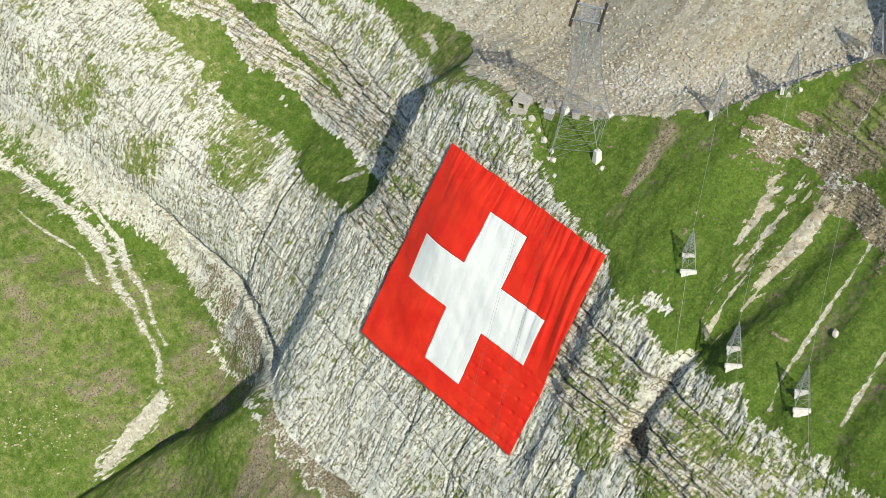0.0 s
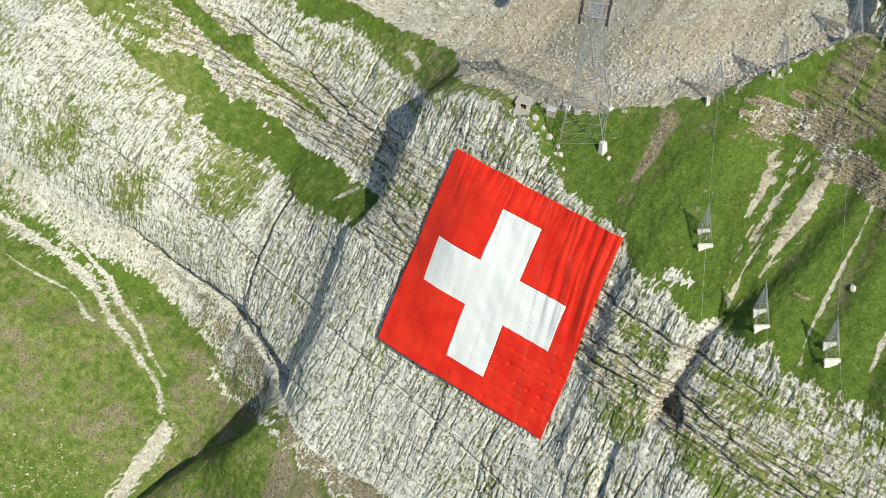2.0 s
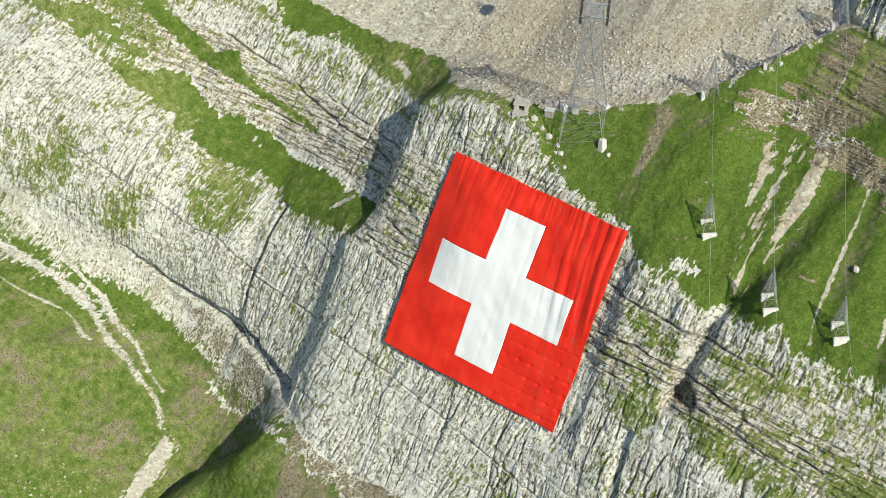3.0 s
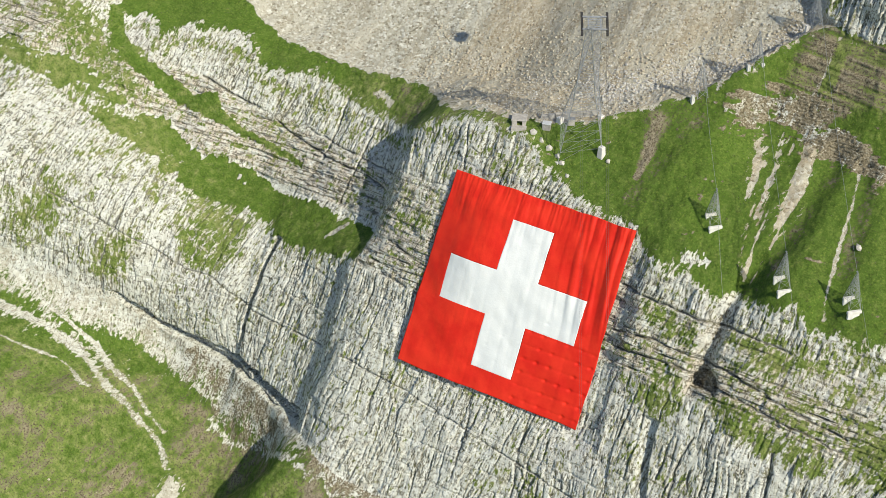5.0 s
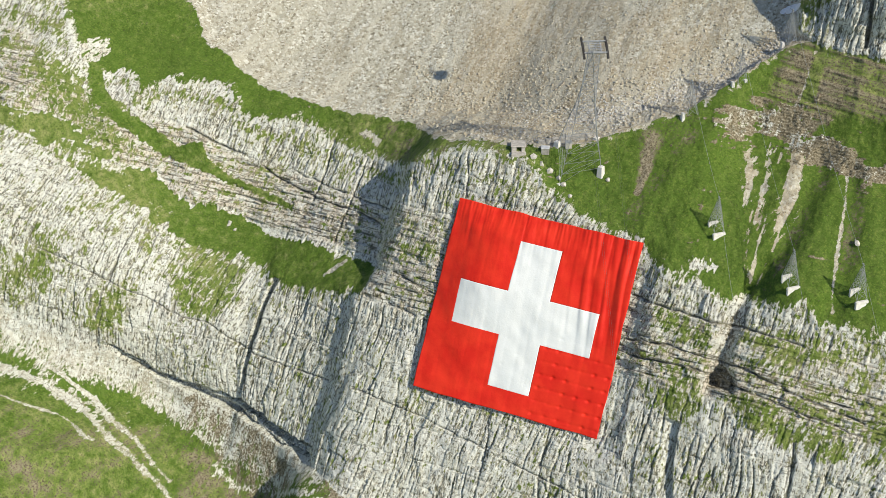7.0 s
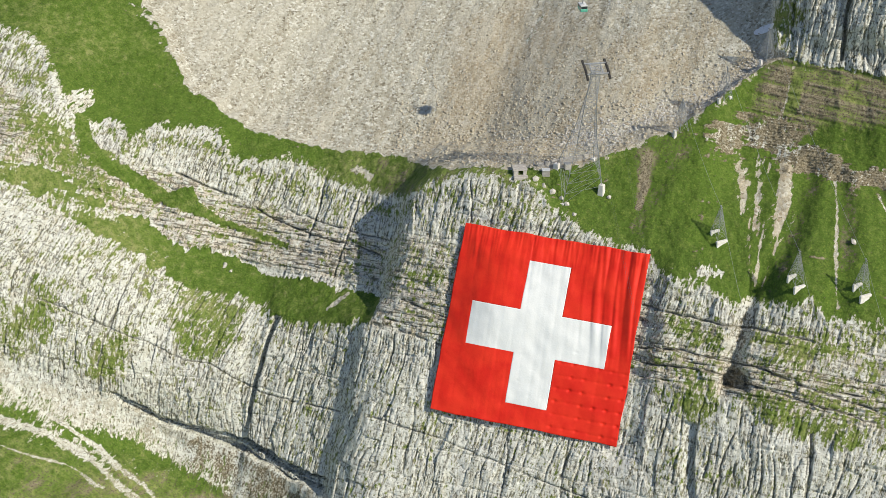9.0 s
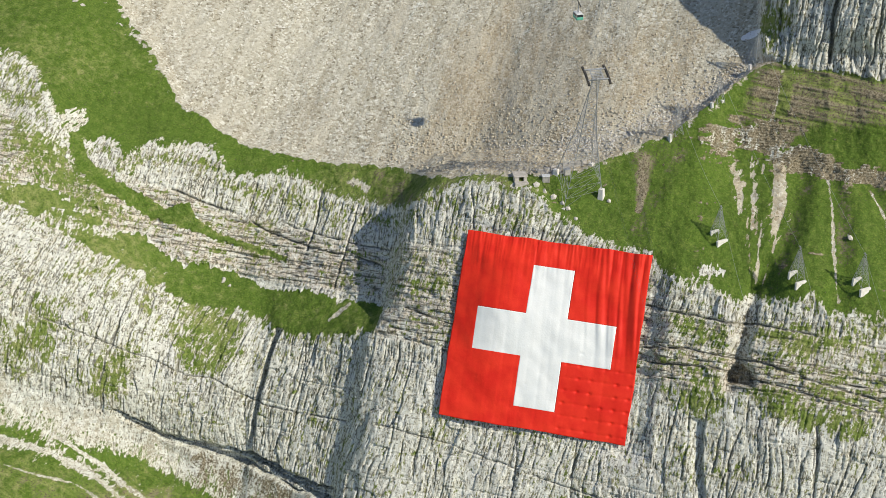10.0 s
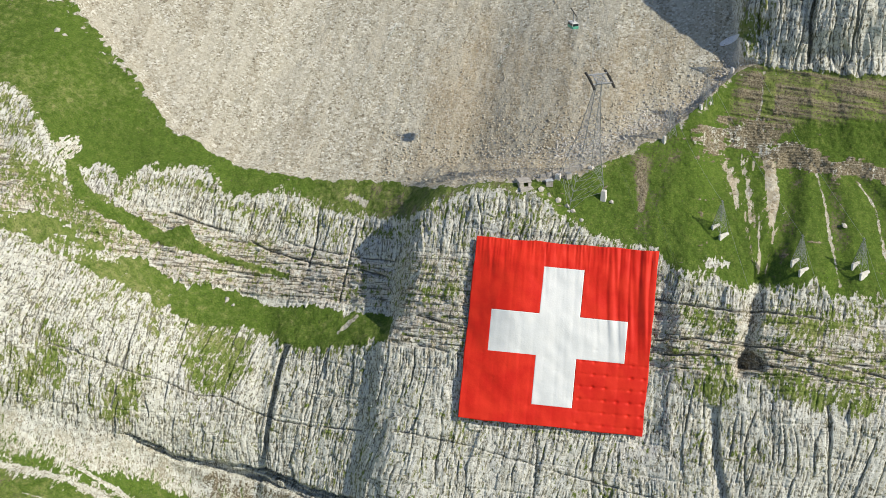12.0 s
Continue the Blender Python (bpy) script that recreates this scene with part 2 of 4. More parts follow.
def relief(u, v):
    """Relief of the wall and what covers it: (w, grass, scree, soil, crevice)."""
    wob = 3.0 * fractal(u / 22, v / 22, 3, 3)
    wob2 = 1.6 * fractal(u / 6, v / 6, 5, 3)
    ragged = 1.5 * stretched(u / 1.5, v / 5, 9, 3)
    pos, w = bands(u + 0.3 * wob, v + 0.35 * wob + 0.6 * wob2)
    teeth = stretched(u / 3.4 + 0.1 * wob2, v / 18, 11, 2)
    edge_pos, _ = bands(u, v + 0.5 * wob2 + 1.4 * ragged + 4.5 * teeth * step(-0.3, 0.4, fractal(u / 12, v / 12, 13, 2) + 0.2))
    broad = w
    lean_u = leaning(u, v)
    bed_v = v - 0.03 * u + 0.8 * fractal(u / 35, v / 35, 8, 2)

    # shares of the ground
    meadow = 1 - step(1.85, 2.05, edge_pos)
    talus = step(1.9, 2.1, edge_pos) * (1 - step(2.9, 3.05, pos))
    lower = step(2.95, 3.05, pos) * (1 - step(3.94, 4.02, edge_pos))
    ledge = step(3.94, 4.05, edge_pos) * (1 - step(4.9, 5.02, edge_pos))
    upper = step(4.93, 5.05, edge_pos) * (1 - step(5.9, 6.03, edge_pos))
    crest_pos = pos - 0.02 * step(30, 5, u) + (0.10 + 0.10 * step(30, 5, u)) * fractal(u / 2.5, v / 2.5, 10, 3) * step(6.5, 6.9, pos)
    stones = step(6.9, 7.1, crest_pos)
    turf = step(5.9, 6.05, edge_pos) * (1 - stones)
    tower = step(105, 110, u + 0.12 * (v - 176) + wob2) * step(173, 177, v + 0.08 * (u - 109) + 1.2 * wob + 1.2 * wob2)
    stones = stones * (1 - tower)
    turf = turf * (1 - tower)
    left = step(-36, -44, u)
    ledge_turf = ledge * step(-34, -40, u)
    ledge_rock = ledge * (1 - step(-34, -40, u))
    ramp = step(-0.8, 0.8, patch(u + 0.6 * wob2, v + 0.8 * ragged, RAMP))
    rock = np.clip(lower + ledge_rock + upper * (1 - ramp) + tower + 0.12 * talus, 0, 1)
    right = step(80, 86, u)

    # deep cuts
    bed_u = u - np.interp(-v, [-p[1] for p in RAVINE], [p[0] for p in RAVINE]) + 0.5 * wob2
    steep = step(-50, -72, v)
    ravine = steep * (3.0 + 2.0 * step(-90, -130, v)) * np.where(bed_u < 0, np.exp(-(bed_u / 15) ** 2), step(6.5, 0.0, bed_u))
    ravine = ravine - 6.0 * steep * step(1.0, 9.0, bed_u) * np.exp(-(np.maximum(bed_u - 9, 0) / 15) ** 2)
    creek = steep * np.exp(-(bed_u / 1.3) ** 2)
    crack = about(u + 0.3 * wob2, v, CRACK, 9, lambda d, s: step(2.1 - 0.6 * s, 0.9 - 0.3 * s, d) * step(0.0, 0.03, s) * step(1.0, 0.8, s))
    gully = about(u + 0.7 * wob2, v, RIGHT_GULLY, 14, lambda d, s: np.exp(-(d / (2.4 + 1.6 * s)) ** 2) * step(0.02, 0.4, s))
    left_gully = about(u + 0.7 * wob2, v, LEFT_GULLY, 14, lambda d, s: np.exp(-(d / 3.0) ** 2))
    cave = step(1.15, 0.8, np.hypot((u - 122.5) / 6.0 + 0.12 * wob2, (v - 35) / 6.6 + 0.12 * ragged)) * step(32, 33.5, v)
    corner = about(u + 0.25 * wob2, v, CORNER, 12, lambda d, s: step(9 - 4 * s, 0.4, d)) * step(0.3, -0.3, u - np.interp(-v, [-16, -7, 3, 22, 44], [111, 112, 113, 118, 124]) + 0.3 * wob2) * step(17, 15.5, v)
    w = w - ravine - 0.9 * creek - 3.8 * crack - 4.5 * gully - 4.2 * cave * (0.7 + 0.6 * soft_noise(u / 2, v / 2, 97)) - 0.8 * left_gully - 3.6 * corner
    dark = np.zeros(np.shape(u))
    for line, sunk in DARK_CHUTES:
        off = u - np.interp(-v, [-p[1] for p in line], [p[0] for p in line]) + wob2
        deep = np.where(off < 0, np.exp(-(off / 7.0) ** 2), step(8.0, 0.0, off)) * step(136, 122, v) * step(62, 74, v)
        dark = np.maximum(dark, np.where(off < 0, np.exp(-(off / 2.0) ** 2), step(7.5, 4.0, off)) * step(134, 124, v) * step(62, 74, v))
        w = w - sunk * deep * turf
    fv, fw = line_at("foot", u)
    h = v - fv + 0.6 * wob2 + 0.35 * ragged
    thick = 2.8 + 3.2 * step(-130, -90, u) + 1.4 * stretched(u / 7, v / 30, 92, 3)
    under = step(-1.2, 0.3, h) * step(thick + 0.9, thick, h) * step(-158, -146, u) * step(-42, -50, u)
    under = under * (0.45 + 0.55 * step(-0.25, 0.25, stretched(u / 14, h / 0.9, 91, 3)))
    w = w - 5.2 * under

    w = w + 4.2 * step(128, 138, u) * np.exp(-((v - 78) / 13) ** 2)
    # named seams and splits
    cut = np.zeros(np.shape(u))
    for line, deep, half in SEAMS:
        g = about(u, v + 0.45 * wob2 + 0.25 * ragged, line, 6, lambda d, s: np.exp(-(d / half) ** 2))
        g = g * step(-0.75, -0.2, fractal(u / 6, v / 6, 90, 2))
        cut = np.maximum(cut, g)
        w = w - deep * g
    for line, deep, half in SPLITS:
        g = about(u + 0.5 * wob2, v, line, 6, lambda d, s: np.exp(-(d / half) ** 2))
        cut = np.maximum(cut, g)
        w = w - deep * g

    # bedding: layers stepping back, and upright flutes
    thin = left * step(44, 47, v) * step(4.99, 5.02, pos) * (1 - step(5.5, 5.62, pos))
    thin = np.maximum(thin, step(-40, -30, u) * step(86, 80, u) * step(27, 30, v) * step(60, 54, v))
    thin = np.maximum(thin, 0.8 * step(-40, -30, u) * step(86, 80, u) * step(54, 60, v) * step(76, 68, v))
    thin = np.maximum(thin, right * step(26, 31, v) * step(50, 44, v))
    thin = np.maximum(thin, 0.6 * right * step(44, 50, v) * step(60, 56, v))
    thin = thin * (1 - tower) * rock
    phase = bed_v / 3.1 + 0.45 * fractal(u / 60, bed_v / 4, 12, 2)
    saw = phase - np.floor(phase)
    phase2 = bed_v / 1.15 + 0.35 * fractal(u / 30, bed_v / 3, 14, 2)
    saw2 = phase2 - np.floor(phase2)
    broken = step(-0.5, 0.1, fractal(u / 7, bed_v / 2.5, 15, 2))
    joint = np.exp(-((saw - 0.06) / 0.09) ** 2) * broken
    joint2 = np.exp(-((saw2 - 0.1) / 0.14) ** 2) * step(-0.2, 0.3, fractal(u / 4, bed_v / 1.5, 16, 2))
    layer = hashed(np.floor(phase).astype(np.int64), np.zeros(np.shape(u), np.int64), 5)
    brick, tip, _, _ = jointed(bed_v / 1.25 + 0.2 * stretched(u / 25, bed_v / 5, 18, 2), u / 5.5, 201)
    slab, slab_tip, _, _ = jointed(bed_v / 3.4, u / 16, 211)
    w = w + thin * (0.5 * (0.5 - saw) + 1.0 * brick + 0.5 * tip + 1.3 * slab + 0.5 * slab_tip + 0.8 * (layer - 0.5) - 0.8 * joint - 0.4 * joint2)
    fluted = rock * np.clip(1 - 0.75 * thin, 0, 1)
    bend = 0.07 * wob2 + 0.10 * wob
    smooth = step(-0.1, 0.35, fractal(u / 17, v / 24, 29, 2))
    keen = 1 - 0.55 * smooth
    big, big_tip, big_side, big_end = jointed(lean_u / 5.6 + 0.5 * bend, v / 12, 221)
    mid, mid_tip, mid_side, mid_end = jointed(lean_u / 2.3 + bend, v / 4.4, 231)
    fin, fin_tip, fin_side, _ = jointed(lean_u / 1.1 + 2 * bend, v / 2.0, 241)
    blocks = stretched(lean_u / 10, v / 14, 28, 2)
    deep1 = np.exp(-(big_side * 5.6 / 0.26) ** 2) * step(-0.1, 0.3, fractal(u / 9, v / 12, 30, 2))
    deep2 = np.exp(-(mid_side * 2.3 / 0.24) ** 2) * step(-0.1, 0.3, fractal(u / 4, v / 7, 31, 2) + 0.2 - 0.3 * smooth)
    deep3 = np.exp(-(fin_side * 1.1 / 0.22) ** 2) * step(0.0, 0.35, fractal(u / 2.5, v / 4, 32, 2) + 0.15 - 0.3 * smooth)
    ends = np.maximum(np.exp(-(mid_end * 4.4 / 0.24) ** 2) * step(0.1, 0.4, fractal(u / 3, v / 3, 34, 2)), np.exp(-(big_end * 12 / 0.3) ** 2) * step(-0.1, 0.3, fractal(u / 8, v / 8, 35, 2)))
    w = w + fluted * (1.1 * big + 0.7 * big_tip + keen * (0.5 * mid + 0.3 * mid_tip) + keen * (0.2 * fin + 0.15 * fin_tip) + 0.3 * blocks - 0.9 * deep1 - 0.4 * deep2 - 0.2 * deep3 - 0.35 * ends)
    seam = bed_v / 13 + 0.3 * fractal(u / 40, v / 40, 33, 2)
    saw3 = seam - np.floor(seam)
    ledges = np.exp(-((saw3 - 0.5) / 0.025) ** 2) * step(-0.2, 0.2, fractal(u / 14, v / 14, 36, 2))
    w = w - fluted * 0.5 * ledges
    w = w + rock * (0.22 * fractal(u / 1.6, v / 2.2, 41, 2) + 0.8 * fractal(u / 13, v / 17, 44, 3))
    pits = stretched(lean_u / 0.9 + 0.2 * wob2, v / 2.0, 47, 2)

    # soft ground
    soft = np.clip(meadow + turf + ledge_turf + ramp, 0, 1)
    w = w + soft * (0.8 * fractal(u / 9, v / 9, 51, 3) + 0.30 * fractal(u / 1.5, v / 1.5, 53, 2))
    w = w + turf * right * 1.1 * (0.35 - np.abs(stretched(u / 15 + 0.1 * wob, v / 90, 54, 2)))
    w = w + stones * (0.5 * fractal(u / 20, v / 26, 56, 3) + 0.42 * fractal(u / 1.1, v / 1.1, 58, 2) * 0.35)
    w = w + talus * 1.0 * fractal(u / 5, v / 5, 59, 4)

    # cover
    n1 = fractal(u / 7, v / 7, 61, 4)
    n2 = stretched(lean_u / 1.3, v / 3.2, 64, 3)
    n3 = stretched(u / 9, bed_v / 1.5, 66, 3)
    n4 = fractal(u / 28, v / 28, 68, 3)
    dash = stretched(lean_u / 1.0 + 0.15 * wob2, v / 2.6, 70, 2)
    speck = fractal(u / 1.1, v / 1.1, 72, 2)
    p = edge_pos
    near_ledge = np.clip(1 - np.abs(v - line_at("ledge_front", u)[0] + 3) / 9, 0, 1) * lower * left
    near_rim = np.clip(1 - np.abs(p - 5.85) / 0.22, 0, 1) * upper
    want = np.clip(meadow + turf + ledge_turf + ramp, 0, 1)
    low_edge = np.clip(3.0 - pos, 0, 1)
    want = np.maximum(want, talus * (0.22 + 0.5 * low_edge + 0.6 * n1 + 0.35 * n4))
    want = np.maximum(want, 0.46 * near_ledge + 0.12 * n4)
    want = np.maximum(want, (0.50 - 0.16 * step(-20, 0, u)) * near_rim)
    want = np.maximum(want, thin * (0.26 + 0.08 * right + 0.55 * n3 + 0.3 * n4))
    worn = step(-140, -180, u) * step(98, 90, v + 0.4 * (u + 200)) * step(4.9, 5.0, pos) * (1 - step(5.8, 6.0, pos))
    want = np.maximum(want, worn * (0.36 + 0.4 * n3 + 0.6 * n1))
    want = np.maximum(want, rock * (0.20 + 0.22 * n4 + 0.22 * n1) * (1 - 0.7 * tower))
    want = np.maximum(want, rock * step(-140, -190, u) * (0.26 + 0.3 * n4 + 0.35 * n1))
    want = np.maximum(want, rock * right * (1 - tower) * step(14, 26, v) * (0.34 + 0.3 * n4 + 0.35 * n1))
    meadow_patch = np.zeros(np.shape(u))
    for outline in TURF_PATCHES:
        want = np.maximum(want, np.clip(0.50 + 0.05 * patch(u + 1.5 * wob2, v + wob, outline), 0, 0.64) * step(-5, -2, patch(u + 1.5 * wob2, v + wob, outline)))
    want = np.maximum(want, tower * step(132, 112, u) * (0.40 + 0.5 * n1 + 0.3 * n4))
    for outline in TURF_PATCHES[-2:]:
        meadow_patch = np.maximum(meadow_patch, step(-1.5, 1.5, patch(u + 1.2 * wob2, v + 0.6 * wob2, outline) + 1.5 * dash))
    want = np.maximum(want, 0.85 * meadow_patch)
    thinned = np.clip(1 - np.abs(v - line_at("rim", u)[0]) / 7, 0, 1) * turf + 0.5 * ledge_turf * step(0.2, 0.6, n1) + 0.06 * meadow
    thinned = thinned + 0.9 * ledge_turf * step(-125, -175, u) * step(-0.1, 0.5, n3 + 0.6 * n1)
    knob = step(1.1, 0.5, np.hypot((u - 104) / 7, (v - 77) / 3.4) + 0.5 * dash) + step(1.1, 0.5, np.hypot((u + 198) / 5, (v - 107) / 6) + 0.5 * dash)
    want = want - 0.40 * thinned - 0.7 * knob
    grass = np.clip(0.5 + 1.3 * (want + 0.38 * dash * (1 - 0.6 * np.clip(talus + meadow, 0, 1)) + 0.08 * speck - 0.5), 0, 1)
    solid = np.clip(meadow * step(2.0, 1.8, edge_pos + 0.25 * n1) + turf + ledge_turf + 0.6 * ramp - 1.5 * thinned - 2 * knob, 0, 1)
    grass = grass + 0.9 * solid
    gravel = stones.copy()
    runs = stretched((u - 124) / (v - 50) * 26 + 0.3 * wob2, v / 22, 80, 3)
    for outline, rate in EROSION:
        inside = patch(u + 0.7 * wob2, v, outline, 4)
        gravel = np.maximum(gravel, turf * step(0.42, 0.75, np.clip(0.45 + 0.10 * inside, 0, rate) + 0.75 * runs + 0.25 * dash) * step(-2.5, -0.5, inside))
    tufts = np.zeros(np.shape(u))
    for line, half in ((((-5, 187), (-8, 172)), 2.2), (((-66, 197), (-69, 186)), 1.6), (((-73, 172), (-76, 164)), 1.2)):
        tufts = np.maximum(tufts, about(u + 0.7 * wob2, v, line, 8, lambda d, s: np.exp(-(d / half) ** 2)))
    tufts = 0.7 * step(0.45, 1.1, tufts + 0.6 * dash + 0.4 * speck) * stones
    gravel = gravel * (1 - tufts)
    grass = np.maximum(grass, 0.75 * tufts)
    path = np.zeros(np.shape(u))
    tracks = (
        (((-220, -40), (-205, -41), (-190, -41.5), (-171, -44.5), (-143, -57), (-123, -70), (-107, -81), (-101, -90)), 1.25, 0.6),
        (((-180, -34), (-166, -41), (-151, -49), (-126, -63), (-109, -76)), 0.8, 0.6),
        (((-181, -51), (-167, -54), (-157, -56), (-139, -63)), 0.6, 0.6),
        (((145, 126), (149, 110), (151, 98), (154, 84), (157, 72)), 0.9, 0.8),
        (((164, 121), (171, 109), (174, 94), (177, 80)), 0.9, 0.75),
        (((118, 169), (120, 157), (119, 146)), 0.8, 0.7),
    )
    for line, wide, rate in tracks:
        g = about(u + 0.6 * wob2, v, line, 10, lambda d, s: np.clip(1.6 - d / (wide * (0.7 + 0.6 * s)), 0, 1.6))
        path = np.maximum(path, rate * step(0.25, 1.1, 0.75 * g + 0.5 * n1 + 0.3 * dash + 0.25 * speck) * (g > 0))
    wedge = patch(u + 0.5 * wob2, v + 0.3 * wob2, ((-99, -90), (-91, -94), (-90, -116), (-89, -134), (-95, -126), (-99, -108)), 5)
    path = np.maximum(path, step(-0.8, 1.2, wedge + 1.2 * dash))
    gravel = np.maximum(gravel, 0.8 * path)
    for line, half in ((((-68, 97), (-60, 95)), 3.0), (((-55, 40), (-62, 32)), 1.5)):
        g = about(u, v, line, 8, lambda d, s: np.exp(-(d / half) ** 2))
        gravel = np.maximum(gravel, step(0.55, 0.9, g + 0.6 * n2) * (g > 0.1))
    soil_and_shade = np.zeros(np.shape(u))
    soil_and_shade = np.maximum(soil_and_shade, about(u + wob2, v, ((68, 121), (70, 112), (70, 99)), 10, lambda d, s: step(8.0 - 5.5 * s, 1.0, d)) * (1.15 + 0.5 * n1 + 0.4 * dash))
    band = about(u, v + wob2, ((98, 136), (108, 139), (118, 140), (128, 134), (139, 130), (152, 126), (160, 128), (178, 124)), 16, lambda d, s: np.exp(-(d / (8.0 - 4.0 * step(0.45, 0.7, s))) ** 2))
    outcrop = step(0.28, 0.62, 0.95 * band + 0.45 * n3 + 0.4 * n1 + 0.25 * speck) * turf
    soil_and_shade = np.maximum(soil_and_shade, outcrop * (0.86 + 0.6 * n1 + 0.55 * dash))
    brown = patch(u + 2 * wob2, v + 1.2 * wob2, ((122, 146), (132, 144), (131, 135), (150, 126), (134, 128), (125, 131)), 5)
    soil_and_shade = np.maximum(soil_and_shade, turf * step(-2.5, 2.5, brown + 3.5 * n1 + 2.0 * n3) * 1.1)
    dry = step(140, 150, v - 0.1 * (u - 120)) * step(100, 112, u) * turf
    strata = stretched((u + 0.9 * v) / 22, (v + 0.12 * u) / 1.6, 83, 3)
    soil_and_shade = np.maximum(soil_and_shade, dry * (0.74 + 0.35 * n1 + 0.75 * strata) * (1 - 0.8 * step(4, 1.5, np.abs(u - 122.5 + 0.5 * wob2)) * step(144, 150, v)))
    soil_and_shade = np.maximum(soil_and_shade, turf * step(116, 124, v) * step(92, 80, u) * step(60, 70, u) * 0.35)
    soil_and_shade = np.maximum(soil_and_shade, turf * step(-80, -66, u) * step(30, 14, u) * (0.30 + 0.5 * n1 + 0.4 * n2))
    soil_and_shade = np.maximum(soil_and_shade, meadow * (1 - path) * (0.26 + 0.55 * n1 + 0.35 * n2 + 0.5 * n4))
    bare = patch(u + 2.5 * wob2, v + 2 * wob2, ((-136, -84), (-122, -80), (-100, -94), (-113, -106), (-128, -100)), 6)
    soil_and_shade = np.maximum(soil_and_shade, meadow * (1 - path) * step(-4, 5, bare + 5 * n1) * (0.52 + 0.4 * n1 + 0.6 * n2))
    soil_and_shade = np.maximum(soil_and_shade, np.clip(meadow + talus, 0, 1) * step(-34, -20, u + 0.3 * (v + 60)) * step(40, 20, u) * step(-104, -80, v - 0.3 * (u + 20)) * (0.86 + 0.45 * n1 + 0.35 * n2))
    soil_and_shade = np.maximum(soil_and_shade, talus * step(-40, -28, u) * step(40, 10, u) * (0.5 + 0.5 * n1 + 0.4 * n2))
    # brown earth colour also stands for shade in the cave and overhang
    soil_and_shade = np.maximum(soil_and_shade, 0.25 * under + 0.85 * cave)
    gravel = np.maximum(gravel, talus * step(-30, -44, u) * (0.40 + 0.45 * n1 + 0.6 * n2) * (1.15 - 0.6 * np.clip(3.0 - pos, 0, 1)) * (1 - meadow_patch))
    soil_and_shade = np.maximum(soil_and_shade, np.clip(talus + meadow * step(-100, -80, v), 0, 1) * step(-112, -100, u + 0.4 * (v + 80)) * step(-46, -56, u) * (0.56 + 0.5 * n1 + 0.5 * n2) * (1 - path))
    soil_and_shade = np.maximum(soil_and_shade, dark * turf * (0.34 + 0.5 * n1 + 0.35 * speck))
    soil_and_shade = np.maximum(soil_and_shade, 0.55 * gully * step(70, 60, v))
    w = w + tower * step(106, 112, u + 0.12 * (v - 176)) * (1.2 + 20 * np.clip((v - 173) / 60, 0, 1.2) + 4.0 * np.minimum(np.abs(stretched(lean_u / 13, v / 30, 95, 2)), 0.5) - 2.5 * np.exp(-(stretched(lean_u / 8 + 0.1 * wob2, v / 50, 96, 2) / 0.05) ** 2))
    w = w + outcrop * (0.7 * (0.5 - saw2) + 0.8 * n3 + 0.35 * speck) + dry * 1.1 * strata
    cuts = np.clip(crack + under + gully * step(74, 66, v) + cave + 0.8 * corner, 0, 1)
    grass = grass * (1 - np.clip(gravel, 0, 1)) * (1 - cuts) * (1 - 0.8 * cut) * (1 - 0.9 * outcrop) * (1 - path)
    # darkening mask for joints, crack and overhang; their shade goes into the colour
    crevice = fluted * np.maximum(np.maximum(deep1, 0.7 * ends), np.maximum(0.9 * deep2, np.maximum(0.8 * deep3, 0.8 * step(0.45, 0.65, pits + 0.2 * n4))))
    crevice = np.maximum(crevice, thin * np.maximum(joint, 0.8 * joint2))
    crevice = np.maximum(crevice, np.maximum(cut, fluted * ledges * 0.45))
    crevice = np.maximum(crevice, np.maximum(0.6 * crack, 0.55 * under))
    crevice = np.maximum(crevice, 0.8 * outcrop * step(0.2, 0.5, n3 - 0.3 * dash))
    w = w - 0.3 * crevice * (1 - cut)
    # room behind the hung cloth
    cloth = step(0.5, 3, u) * step(79.5, 77, u) * step(0.5, 3, v) * step(79.5, 77, v)
    U, V = np.clip(u / 80, 0, 1), np.clip(v / 80, 0, 1)
    hang = 2.6 - 4.2 * U - 3.9 * V + 6.4 * U * V
    rim_of_cloth = step(-10, -1, u) * step(92, 81, u) * step(-9, -1, v) * step(86, 81, v)
    w = w - rim_of_cloth * np.maximum(broad - (hang - 1.5), 0)
    snug = step(-2.0, -0.5, u) * step(82, 80.5, u) * step(-2.0, -0.5, v) * step(82, 80.5, v)
    w = w * (1 - snug) + np.minimum(w, hang - 0.9) * snug
    w = w * (1 - cloth) + np.minimum(w, hang - 2.6) * cloth
    dry_turf = 0.50 * meadow + turf * (0.02 + 0.6 * step(40, 20, u) * step(-100, -70, u) + 0.75 * dry + 0.3 * step(112, 124, v) * step(92, 84, u)) + ledge_turf * (0.28 + 0.4 * step(-130, -170, u)) + 0.4 * ramp + 0.75 * rock
    dry_turf = np.clip(dry_turf + 0.3 * n4 + 0.2 * n1 - 0.8 * dark * turf, 0, 1)
    pale = np.clip(0.5 + 0.5 * smooth - 0.4 * thin + 0.5 * n4, 0, 1)
    fall = stretched((u + 55) / (1 + np.maximum(v - 100, 0) / 70) / 7 + 0.15 * wob2, v / 60, 86, 4)
    rust = np.clip(step(-75, 0, u + 0.35 * (v - 120)) * step(250, 150, v) * 0.75 + 0.55 * fall + 0.25 * n1, 0, 1)
    return w, grass, gravel, soil_and_shade, crevice * (1 - soft * (1 - outcrop)), dry_turf, thin, pale, rust


